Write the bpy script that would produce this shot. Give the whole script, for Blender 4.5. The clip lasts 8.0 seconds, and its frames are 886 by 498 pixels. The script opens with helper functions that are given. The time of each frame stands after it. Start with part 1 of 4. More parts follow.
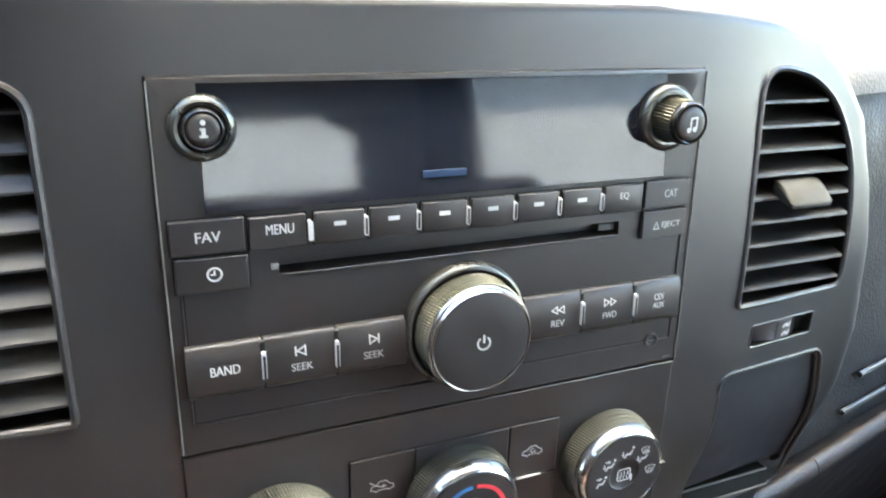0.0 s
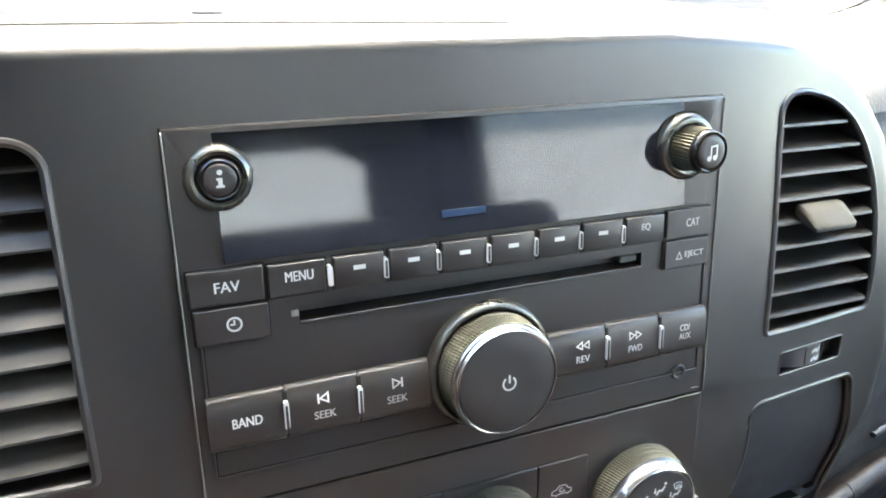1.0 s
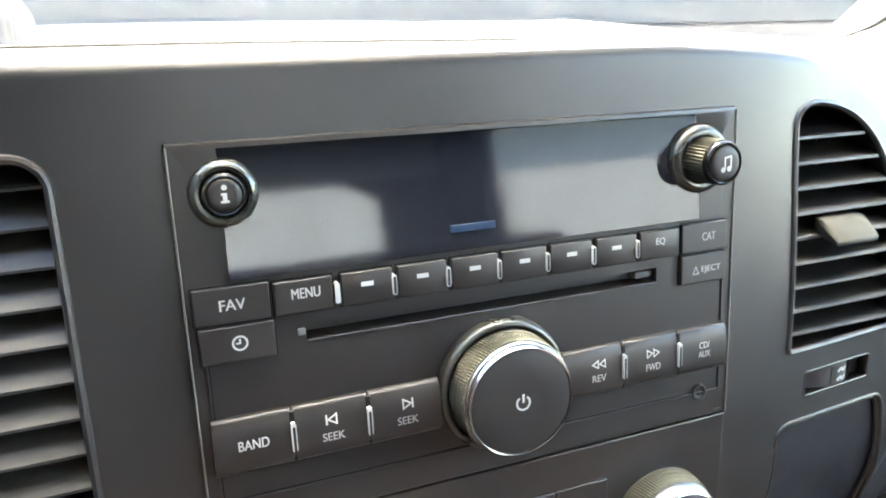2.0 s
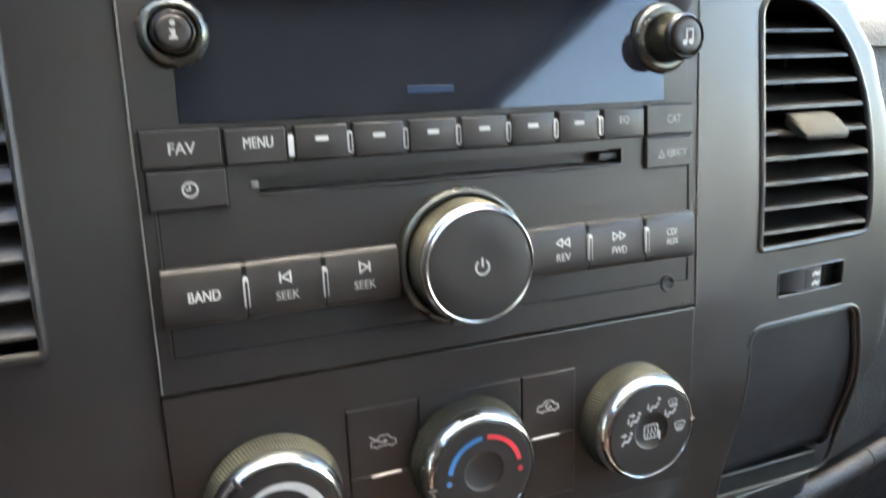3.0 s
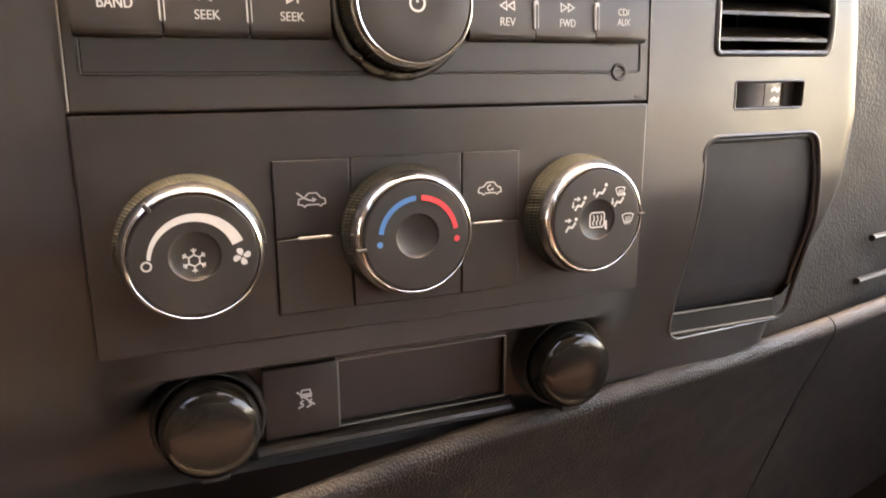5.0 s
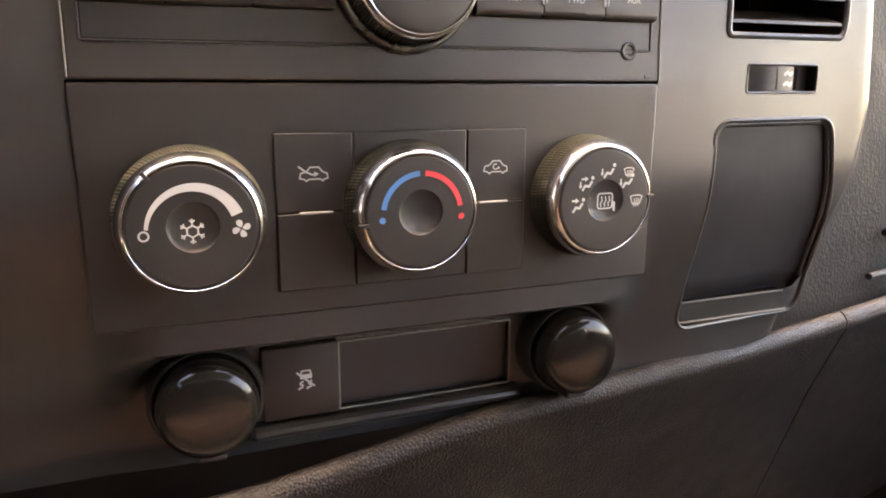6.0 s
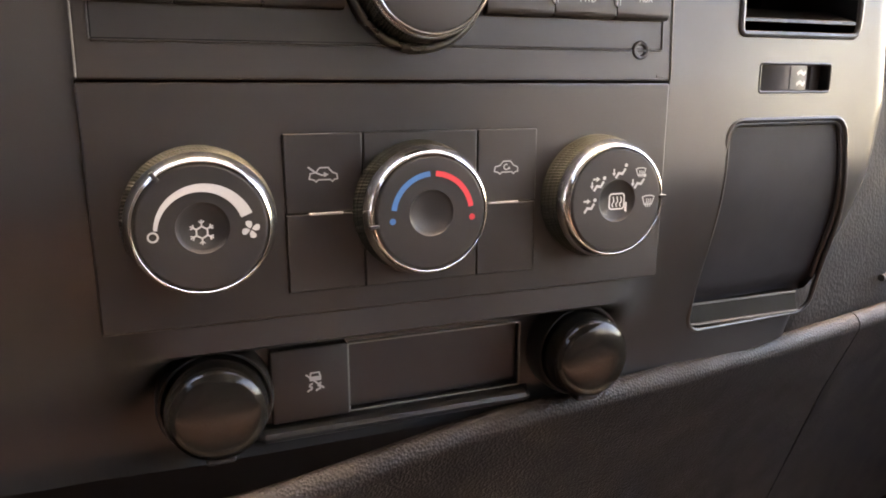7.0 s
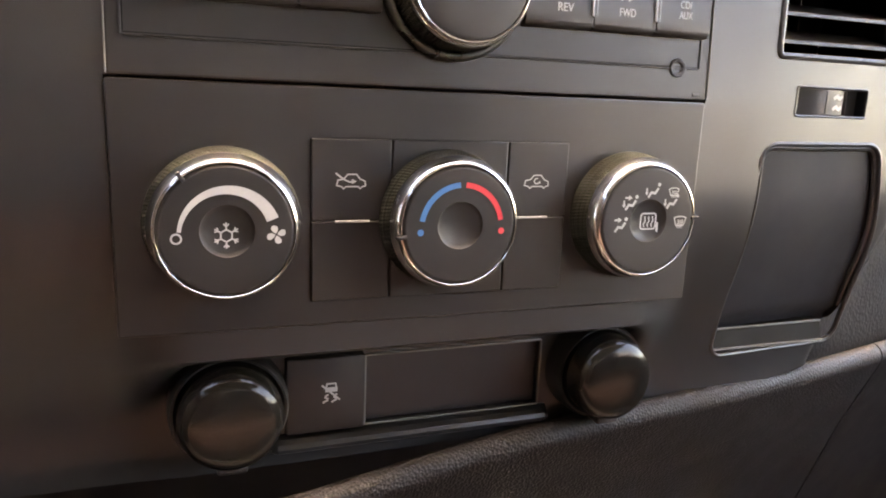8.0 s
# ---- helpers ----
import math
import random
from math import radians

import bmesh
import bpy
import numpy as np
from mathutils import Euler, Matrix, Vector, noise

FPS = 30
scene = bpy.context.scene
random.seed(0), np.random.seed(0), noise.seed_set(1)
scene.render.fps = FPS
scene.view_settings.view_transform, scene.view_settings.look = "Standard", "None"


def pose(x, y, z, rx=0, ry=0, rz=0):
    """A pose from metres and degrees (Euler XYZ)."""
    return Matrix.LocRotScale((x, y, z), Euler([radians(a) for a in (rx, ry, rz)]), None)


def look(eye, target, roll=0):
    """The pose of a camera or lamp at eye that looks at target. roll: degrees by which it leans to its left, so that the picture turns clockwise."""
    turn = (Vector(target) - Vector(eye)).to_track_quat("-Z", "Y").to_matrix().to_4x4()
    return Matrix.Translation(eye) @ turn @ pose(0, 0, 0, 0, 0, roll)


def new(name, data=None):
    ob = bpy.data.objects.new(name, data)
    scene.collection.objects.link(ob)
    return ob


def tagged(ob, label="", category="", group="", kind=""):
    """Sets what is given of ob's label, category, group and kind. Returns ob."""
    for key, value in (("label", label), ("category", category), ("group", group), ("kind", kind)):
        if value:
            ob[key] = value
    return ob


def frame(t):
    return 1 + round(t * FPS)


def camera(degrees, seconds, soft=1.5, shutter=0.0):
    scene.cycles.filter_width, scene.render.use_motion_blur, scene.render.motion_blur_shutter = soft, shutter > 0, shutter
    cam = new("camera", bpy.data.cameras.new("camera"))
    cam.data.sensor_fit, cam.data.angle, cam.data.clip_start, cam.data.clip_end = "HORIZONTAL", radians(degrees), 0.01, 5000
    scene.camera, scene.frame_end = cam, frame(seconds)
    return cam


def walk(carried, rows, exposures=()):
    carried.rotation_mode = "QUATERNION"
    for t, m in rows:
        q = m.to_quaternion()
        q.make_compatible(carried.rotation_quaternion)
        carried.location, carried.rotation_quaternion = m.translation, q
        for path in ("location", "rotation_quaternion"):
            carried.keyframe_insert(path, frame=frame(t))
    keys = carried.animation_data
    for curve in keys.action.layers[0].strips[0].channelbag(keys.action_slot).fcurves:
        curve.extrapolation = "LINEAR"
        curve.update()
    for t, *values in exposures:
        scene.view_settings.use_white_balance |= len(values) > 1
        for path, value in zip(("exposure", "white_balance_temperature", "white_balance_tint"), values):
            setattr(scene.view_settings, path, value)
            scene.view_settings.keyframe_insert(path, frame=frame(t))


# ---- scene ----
# Panel coordinates: x to the passenger side, z up along the fascia, y into the dash. LEAN tips them back into the world.
LEAN = 5.0
S = pose(0, 0, 0, -LEAN, 0, 0)

# ---- camera ----
cam = camera(63.3, 8.0, soft=1.8, shutter=0.6)
PATH = [
    (0, (-0.11580, -0.24574, 0.16906), (-0.02350, -0.02960, 0.08384), 1.73),
    (0.5, (-0.12078, -0.23832, 0.17464), (-0.02827, -0.02131, 0.09191), 1.50),
    (0.8, (-0.11862, -0.23838, 0.17392), (-0.02760, -0.01950, 0.09790), 0.30),
    (1, (-0.11717, -0.23841, 0.17327), (-0.02716, -0.01836, 0.09598), -0.53),
    (1.2, (-0.11786, -0.23680, 0.17195), (-0.02852, -0.01607, 0.09579), -0.31),
    (2.3, (-0.10995, -0.23694, 0.15345), (-0.02605, -0.00948, 0.09244), -2.78),
    (2.5, (-0.10722, -0.24192, 0.13716), (-0.02219, -0.01450, 0.07755), -3.90),
    (3, (-0.10454, -0.25262, 0.10419), (-0.01768, -0.02516, 0.04746), -1.98),
    (3.5, (-0.09958, -0.26070, 0.07287), (-0.01083, -0.03435, 0.01463), -1.87),
    (4, (-0.09737, -0.26465, 0.04417), (-0.00787, -0.03869, -0.01441), 0.74),
    (4.5, (-0.09146, -0.26674, 0.02033), (-0.00128, -0.04149, -0.03990), -0.03),
    (4.7, (-0.09136, -0.26655, 0.01662), (-0.00019, -0.04142, -0.04259), -0.31),
    (5.8, (-0.08781, -0.26442, -0.00235), (0.00163, -0.03784, -0.05856), -0.32),
    (6, (-0.08827, -0.26350, -0.00079), (0.00065, -0.03665, -0.05674), 0.13),
    (6.5, (-0.08850, -0.26135, -0.00061), (-0.00121, -0.03374, -0.05603), 0.01),
    (7, (-0.08909, -0.26080, -0.00150), (-0.00202, -0.03311, -0.05694), -0.00),
    (7.5, (-0.09220, -0.25835, 0.00024), (-0.00583, -0.03003, -0.05372), 0.35),
    (8, (-0.09472, -0.25111, -0.00201), (-0.00856, -0.02230, -0.05416), 2.37),
]
walk(cam, [(t, S @ look(eye, target, roll)) for t, eye, target, roll in PATH],
     exposures=[(0.0, 4.75, 7150, 11), (1.2, 4.75, 7150, 11), (2.5, 4.7, 7500, 11), (3.0, 4.5, 7700, 12), (3.4, 3.95, 10300, 15), (4.0, 4.8, 11400, 23), (4.6, 4.9, 11700, 29), (6.0, 4.7, 10800, 31), (8.0, 4.6, 10200, 29)])

# ---- light ----
SUN_EL, SUN_AZ = 68.0, 12.0
world = bpy.data.worlds.new("world")
scene.world = world
world.use_nodes = True
wn = world.node_tree
sky = wn.nodes.new("ShaderNodeTexSky")
sky.sky_type, sky.sun_disc = "NISHITA", False
sky.dust_density, sky.ozone_density = 0.2, 2.0
sky.sun_elevation, sky.sun_rotation = radians(SUN_EL), radians(SUN_AZ)
wn.links.new(sky.outputs["Color"], wn.nodes["Background"].inputs["Color"])
wn.nodes["Background"].inputs["Strength"].default_value = 0.15
sun = new("sun", bpy.data.lights.new("sun", "SUN"))
sun.data.energy, sun.data.angle, sun.data.color = 2.4, radians(0.6), (1.0, 0.95, 0.87)
SUN_DIR = Vector((math.sin(radians(SUN_AZ)) * math.cos(radians(SUN_EL)), math.cos(radians(SUN_AZ)) * math.cos(radians(SUN_EL)), math.sin(radians(SUN_EL))))
sun.matrix_world = look(SUN_DIR * 20, (0, 0, 0))


# ---- materials ----
def mat(name, base, rough=0.5, metal=0.0, grain=0.0, grain_scale=900.0, var=0.12, var_scale=40.0, spec=0.5, coat=0.0, leather=0.0, leather_scale=420.0):
    """A surface with colour and gloss that vary at two scales, fine relief and, where asked, a leather grain."""
    m = bpy.data.materials.new(name)
    m.use_nodes = True
    nt = m.node_tree
    b = nt.nodes["Principled BSDF"]
    b.inputs["Metallic"].default_value = metal
    b.inputs["Specular IOR Level"].default_value = spec
    b.inputs["Coat Weight"].default_value = coat
    b.inputs["Coat Roughness"].default_value = 0.08
    tc = nt.nodes.new("ShaderNodeTexCoord")
    big = nt.nodes.new("ShaderNodeTexNoise")
    big.inputs["Scale"].default_value, big.inputs["Detail"].default_value = var_scale, 6
    small = nt.nodes.new("ShaderNodeTexNoise")
    small.inputs["Scale"].default_value, small.inputs["Detail"].default_value = grain_scale, 3
    for n in (big, small):
        nt.links.new(tc.outputs["Object"], n.inputs["Vector"])
    add = nt.nodes.new("ShaderNodeMath")
    add.operation = "ADD"
    nt.links.new(big.outputs["Fac"], add.inputs[0])
    nt.links.new(small.outputs["Fac"], add.inputs[1])
    ramp = nt.nodes.new("ShaderNodeMapRange")
    ramp.inputs["From Min"].default_value, ramp.inputs["From Max"].default_value = 0.6, 1.4
    ramp.inputs["To Min"].default_value, ramp.inputs["To Max"].default_value = 1 - var, 1 + var
    nt.links.new(add.outputs[0], ramp.inputs["Value"])
    mul = nt.nodes.new("ShaderNodeVectorMath")
    mul.operation = "SCALE"
    mul.inputs[0].default_value = base
    nt.links.new(ramp.outputs[0], mul.inputs["Scale"])
    nt.links.new(mul.outputs[0], b.inputs["Base Color"])
    rr = nt.nodes.new("ShaderNodeMapRange")
    rr.inputs["From Min"].default_value, rr.inputs["From Max"].default_value = 0.3, 0.7
    rr.inputs["To Min"].default_value, rr.inputs["To Max"].default_value = rough * 0.85, min(1, rough * 1.15)
    nt.links.new(big.outputs["Fac"], rr.inputs["Value"])
    nt.links.new(rr.outputs[0], b.inputs["Roughness"])
    if grain or leather:
        bump = nt.nodes.new("ShaderNodeBump")
        bump.inputs["Strength"].default_value = max(grain, leather)
        bump.inputs["Distance"].default_value = 0.0006 if leather else 0.0002
        src = small
        if leather:
            src = nt.nodes.new("ShaderNodeTexVoronoi")
            src.inputs["Scale"].default_value = leather_scale
            nt.links.new(tc.outputs["Object"], src.inputs["Vector"])
        nt.links.new(src.outputs["Distance" if leather else "Fac"], bump.inputs["Height"])
        nt.links.new(bump.outputs[0], b.inputs["Normal"])
    return m


M_FACE = mat("radio_plastic", (0.0105, 0.0087, 0.0077), 0.40, spec=0.55, grain=0.1, grain_scale=2500)
M_KEY = mat("key_plastic", (0.0095, 0.0077, 0.0067), 0.40, spec=0.55, grain=0.08, grain_scale=2500)
M_BEZEL = mat("graphite_trim", (0.0095, 0.0092, 0.0088), 0.38, var=0.05, var_scale=9, spec=0.7)
M_DARK = mat("black_plastic", (0.012, 0.011, 0.011), 0.5, grain=0.2)
M_VOID = mat("recess_black", (0.005, 0.005, 0.005), 0.6, spec=0.2)
M_POCKET = mat("pocket_plastic", (0.0085, 0.0082, 0.0105), 0.6, spec=0.3)
M_LIP = mat("pocket_lip_plastic", (0.008, 0.0078, 0.006), 0.6, spec=0.15)
M_BLANK = mat("blank_plate", (0.014, 0.011, 0.010), 0.45)
M_DISH = mat("collar_satin_metal", (0.085, 0.086, 0.076), 0.28, metal=0.85, var=0.06)
M_DUCT = mat("duct_plastic", (0.040, 0.040, 0.042), 0.45)
M_SLAT = mat("vent_slat_plastic", (0.016, 0.0155, 0.0145), 0.42, grain=0.15)
M_KNOB = mat("knob_satin_metal", (0.067, 0.068, 0.054), 0.42, metal=0.85, var=0.06, grain=0.15, grain_scale=1800)
M_KFACE = mat("knob_face", (0.012, 0.0105, 0.0098), 0.46, spec=0.45, grain=0.15, grain_scale=3000)
M_CAP = mat("outlet_cap", (0.007, 0.0062, 0.005), 0.17, spec=0.4, grain=0.08, grain_scale=1500)
M_CHROME = mat("chrome", (0.75, 0.74, 0.72), 0.17, metal=1.0, var=0.05)
M_WHITE = mat("white_print", (0.36, 0.36, 0.35), 0.55, var=0.05)
M_BLUE = mat("blue_print", (0.013, 0.115, 0.28), 0.5, var=0.05)
M_RED = mat("red_print", (0.50, 0.026, 0.036), 0.5, var=0.05)
M_PIPE = mat("light_pipe", (0.34, 0.34, 0.33), 0.12, coat=0.8, var=0.04)
M_GLOSS = mat("display_glass", (0.008, 0.009, 0.012), 0.065, spec=0.5, var=0.1)
M_LOGO = mat("blue_mark", (0.006, 0.021, 0.052), 0.5, spec=0.3)
M_PAD = mat("dash_pad_vinyl", (0.034, 0.0333, 0.0315), 0.6, spec=0.3, leather=0.35, leather_scale=380, var=0.08)
M_LOWER = mat("lower_dash_vinyl", (0.0065, 0.0046, 0.0038), 0.5, spec=0.3, leather=0.6, leather_scale=750, var=0.1)
M_SIDE = mat("passenger_dash_vinyl", (0.0095, 0.0095, 0.0092), 0.6, spec=0.2, leather=0.5, leather_scale=420, var=0.08)
# pale plastic for thin edges; on slot rim and slot end it paints in brightness
M_EDGE = mat("pale_edge_plastic", (0.12, 0.12, 0.108), 0.45, grain=0.2)
M_THUMB = mat("thumb_tab_plastic", (0.019, 0.019, 0.016), 0.6, spec=0.2, grain=0.2)
M_TRIM = mat("cabin_trim", (0.36, 0.33, 0.27), 0.7, grain=0.3, grain_scale=600)
M_LINER = mat("headliner_cloth", (0.40, 0.38, 0.34), 0.9, grain=0.4, grain_scale=900)
M_CARPET = mat("carpet", (0.008, 0.006, 0.005), 0.95, grain=0.6, grain_scale=500)
M_DOOR = mat("door_trim", (0.022, 0.016, 0.012), 0.8, grain=0.3, grain_scale=500)
M_SEAT = mat("seat_cloth", (0.034, 0.014, 0.009), 0.8, grain=0.5, grain_scale=700)
M_PAINT = mat("grey_paint", (0.030, 0.034, 0.040), 0.4, spec=0.1, var=0.05)
M_GROUND = mat("asphalt", (0.03, 0.03, 0.031), 0.95, grain=0.4, grain_scale=60, var_scale=0.8, spec=0.0)
M_WALL = mat("grey_wall", (0.06, 0.063, 0.066), 0.9, var_scale=0.5, spec=0.1)
M_PANE = mat("dark_window", (0.05, 0.06, 0.07), 0.1)
# very pale so the added wall behind the truck throws light into the display
M_REFLECTOR = mat("reflector_pale", (0.78, 0.76, 0.71), 0.9, grain=0.2, grain_scale=30, var=0.1, var_scale=0.6, spec=0.1)
M_CORE = mat("dark_pipe_core", (0.035, 0.033, 0.031), 0.2, spec=0.4)


def glass(name):
    m = bpy.data.materials.new(name)
    m.use_nodes = True
    b = m.node_tree.nodes["Principled BSDF"]
    b.inputs["Base Color"].default_value = (0.93, 0.97, 0.94, 1)
    b.inputs["Roughness"].default_value = 0.0
    b.inputs["Transmission Weight"].default_value = 1.0
    b.inputs["IOR"].default_value = 1.45
    return m


M_GLASS = glass("window_glass")

# ---- builders ----
LOC = {}


def thing(name, label, category, loc=(0, 0, 0), group="", kind="", m=S):
    ob = new(name)
    ob.empty_display_size = 0.02
    ob.matrix_world = m @ Matrix.Translation(loc)
    LOC[ob.name] = Vector(loc)
    return tagged(ob, label, category, group, kind)


def base_of(ob):
    while ob.parent:
        ob = ob.parent
    return LOC[ob.name]


def finish(bm, name, material, smooth=40, flat=True):
    me = bpy.data.meshes.new(name)
    bmesh.ops.recalc_face_normals(bm, faces=bm.faces)
    bm.to_mesh(me)
    bm.free()
    me.materials.append(material)
    if smooth:
        me.polygons.foreach_set("use_smooth", [True] * len(me.polygons))
        me.set_sharp_from_angle(angle=radians(smooth))
        top = max(p.area for p in me.polygons)
        big = [p for p in me.polygons if p.area > 0.012 * top]
        if flat and len(big) <= 24:
            for p in big:
                p.use_smooth = False
    return me


def part(name, bm, material, parent, label="", smooth=40, flat=True):
    """One mesh under a thing or a part, built in panel coordinates."""
    bmesh.ops.translate(bm, vec=-base_of(parent), verts=bm.verts)
    ob = new(name, finish(bm, name, material, smooth, flat))
    ob.parent = parent
    return tagged(ob, label)


def solo(name, bm, material, label, category, kind="", m=S, smooth=40, group=""):
    ob = new(name, finish(bm, name, material, smooth))
    ob.matrix_world = m
    return tagged(ob, label, category, group, kind)


def rbox(x0, x1, y0, y1, z0, z1, r=0.0008, seg=2):
    """A box with rounded edges."""
    own = bmesh.new()
    bmesh.ops.create_cube(own, size=1)
    for v in own.verts:
        v.co = Vector((x0 + (v.co.x + .5) * (x1 - x0), y0 + (v.co.y + .5) * (y1 - y0), z0 + (v.co.z + .5) * (z1 - z0)))
    if r:
        bmesh.ops.bevel(own, geom=own.edges[:], offset=r, segments=seg, profile=0.5, affect="EDGES")
    return own


def lathe(profile, cx, cz, seg=64, ripple=None):
    """Turns (radius, y) pairs round an axis along y through (cx, cz). ripple(row, i): extra radius."""
    bm = bmesh.new()
    rings = []
    for k, (r, y) in enumerate(profile):
        if r < 1e-6:
            rings.append([bm.verts.new((cx, y, cz))])
            continue
        ring = []
        for i in range(seg):
            a = 2 * math.pi * i / seg
            q = r + (ripple(k, i) if ripple else 0)
            ring.append(bm.verts.new((cx + q * math.cos(a), y, cz + q * math.sin(a))))
        rings.append(ring)
    for a, b in zip(rings, rings[1:]):
        for i in range(seg):
            j = (i + 1) % seg
            if len(a) == 1 and len(b) == 1:
                continue
            if len(a) == 1:
                bm.faces.new((a[0], b[j], b[i]))
            elif len(b) == 1:
                bm.faces.new((a[i], a[j], b[0]))
            else:
                bm.faces.new((a[i], a[j], b[j], b[i]))
    return bm


def prism(outline, y0, y1):
    """Extrudes a closed (x, z) outline from y0 to y1."""
    bm = bmesh.new()
    a = [bm.verts.new((x, y0, z)) for x, z in outline]
    b = [bm.verts.new((x, y1, z)) for x, z in outline]
    bm.faces.new(a)
    bm.faces.new(b[::-1])
    for i in range(len(a)):
        j = (i + 1) % len(a)
        bm.faces.new((a[i], b[i], b[j], a[j]))
    bmesh.ops.recalc_face_normals(bm, faces=bm.faces)
    return bm


def along_x(profile, x0, x1, r=0.0006):
    """Extrudes a closed (y, z) profile from x0 to x1 and rounds its ends a little."""
    bm = bmesh.new()
    a = [bm.verts.new((x0, y, z)) for y, z in profile]
    b = [bm.verts.new((x1, y, z)) for y, z in profile]
    ends = [bm.faces.new(a), bm.faces.new(b[::-1])]
    for i in range(len(a)):
        j = (i + 1) % len(a)
        bm.faces.new((a[i], b[i], b[j], a[j]))
    if r:
        bmesh.ops.bevel(bm, geom=[e for f in ends for e in f.edges], offset=r, segments=2, profile=0.5, affect="EDGES")
    return bm


def tube(points, r, closed=False, seg=8):
    """A round bead along a polyline."""
    bm = bmesh.new()
    pts = [Vector(p) for p in points]
    n = len(pts)
    rings = []
    for i, p in enumerate(pts):
        a = pts[(i - 1) % n] if closed or i else p
        b = pts[(i + 1) % n] if closed or i < n - 1 else p
        t = (b - a).normalized()
        u = t.cross(Vector((0, 1, 0)))
        u = u.normalized() if u.length > 1e-4 else Vector((1, 0, 0))
        v = t.cross(u)
        rings.append([bm.verts.new(p + r * (math.cos(2 * math.pi * k / seg) * u + math.sin(2 * math.pi * k / seg) * v)) for k in range(seg)])
    for i in range(n if closed else n - 1):
        a, b = rings[i], rings[(i + 1) % n]
        for k in range(seg):
            bm.faces.new((a[k], a[(k + 1) % seg], b[(k + 1) % seg], b[k]))
    if not closed:
        bm.faces.new(rings[0])
        bm.faces.new(rings[-1])
    return bm


def ribbon(bm, pts, w, y, closed=False, w_end=None):
    """A flat printed stroke on the plane y through (x, z) points; its width may grow to w_end."""
    P = [Vector((x, 0, z)) for x, z in pts]
    n = len(P)
    pairs = []
    for i, p in enumerate(P):
        a = P[(i - 1) % n] if closed or i else p
        b = P[(i + 1) % n] if closed or i < n - 1 else p
        t1, t2 = (p - a), (b - p)
        t1 = t1.normalized() if t1.length > 1e-9 else t2.normalized()
        t2 = t2.normalized() if t2.length > 1e-9 else t1
        t = (t1 + t2).normalized()
        nrm = Vector((-t.z, 0, t.x))
        k = max(0.5, abs(t.dot(t1)))
        q = (w + ((w_end or w) - w) * i / max(1, n - 1)) / 2 / k
        pairs.append((bm.verts.new(p + nrm * q + Vector((0, y, 0))), bm.verts.new(p - nrm * q + Vector((0, y, 0)))))
    for i in range(n if closed else n - 1):
        (a, b), (c, d) = pairs[i], pairs[(i + 1) % n]
        bm.faces.new((a, b, d, c))
    return bm


def disc(bm, cx, cz, r, y, seg=20):
    bm.faces.new([bm.verts.new((cx + r * math.cos(2 * math.pi * i / seg), y, cz + r * math.sin(2 * math.pi * i / seg))) for i in range(seg)])
    return bm


def poly(bm, pts, y):
    bm.faces.new([bm.verts.new((x, y, z)) for x, z in pts])
    return bm


def arc(cx, cz, r, a0, a1, n=24):
    return [(cx + r * math.cos(radians(a0 + (a1 - a0) * i / n)), cz + r * math.sin(radians(a0 + (a1 - a0) * i / n))) for i in range(n + 1)]


def circle(cx, cz, r, n=28):
    return arc(cx, cz, r, 0, 360, n)[:-1]


def rrect(x0, x1, z0, z1, r, n=6):
    return (arc(x1 - r, z1 - r, r, 90, 0, n) + arc(x1 - r, z0 + r, r, 0, -90, n) + arc(x0 + r, z0 + r, r, -90, -180, n) + arc(x0 + r, z1 - r, r, 180, 90, n))


def text(word, cx, cz, y, height, width):
    """The word in capitals of that height and width, facing the driver, a hair proud of the plane y."""
    cu = bpy.data.curves.new("word", "FONT")
    cu.body, cu.extrude, cu.offset = word, 0.0, 0.0
    ob = new("word", cu)
    dg = bpy.context.evaluated_depsgraph_get()
    me = bpy.data.meshes.new_from_object(ob.evaluated_get(dg))
    bm = bmesh.new()
    bm.from_mesh(me)
    bpy.data.objects.remove(ob)
    bpy.data.curves.remove(cu)
    bpy.data.meshes.remove(me)
    xs = [v.co.x for v in bm.verts]
    ys = [v.co.y for v in bm.verts]
    for v in bm.verts:
        v.co = Vector((cx + ((v.co.x - min(xs)) / (max(xs) - min(xs)) - .5) * width, y, cz + ((v.co.y - min(ys)) / (max(ys) - min(ys)) - .5) * height))
    # a second impression a little to the side makes the strokes bolder
    twin = bmesh.ops.duplicate(bm, geom=bm.verts[:] + bm.edges[:] + bm.faces[:])["geom"]
    bmesh.ops.translate(bm, vec=(0.045 * height, -0.00002, 0.01 * height), verts=[e for e in twin if isinstance(e, bmesh.types.BMVert)])
    return bm


def merge(*bms):
    out = bmesh.new()
    for b in bms:
        me = bpy.data.meshes.new("tmp")
        b.to_mesh(me)
        b.free()
        out.from_mesh(me)
        bpy.data.meshes.remove(me)
    return out


def cut(bm, cutters):
    """The solid bm with the cutters taken out of it."""
    def temp(b):
        me = bpy.data.meshes.new("tmp")
        bmesh.ops.recalc_face_normals(b, faces=b.faces)
        b.to_mesh(me)
        b.free()
        return new("tmp", me)
    ob = temp(bm)
    tools = [temp(c) for c in cutters]
    for t in tools:
        mod = ob.modifiers.new("cut", "BOOLEAN")
        mod.operation, mod.solver, mod.object = "DIFFERENCE", "EXACT", t
    dg = bpy.context.evaluated_depsgraph_get()
    me = bpy.data.meshes.new_from_object(ob.evaluated_get(dg))
    out = bmesh.new()
    out.from_mesh(me)
    for o in (ob, *tools):
        old = o.data
        bpy.data.objects.remove(o)
        bpy.data.meshes.remove(old)
    bpy.data.meshes.remove(me)
    return out


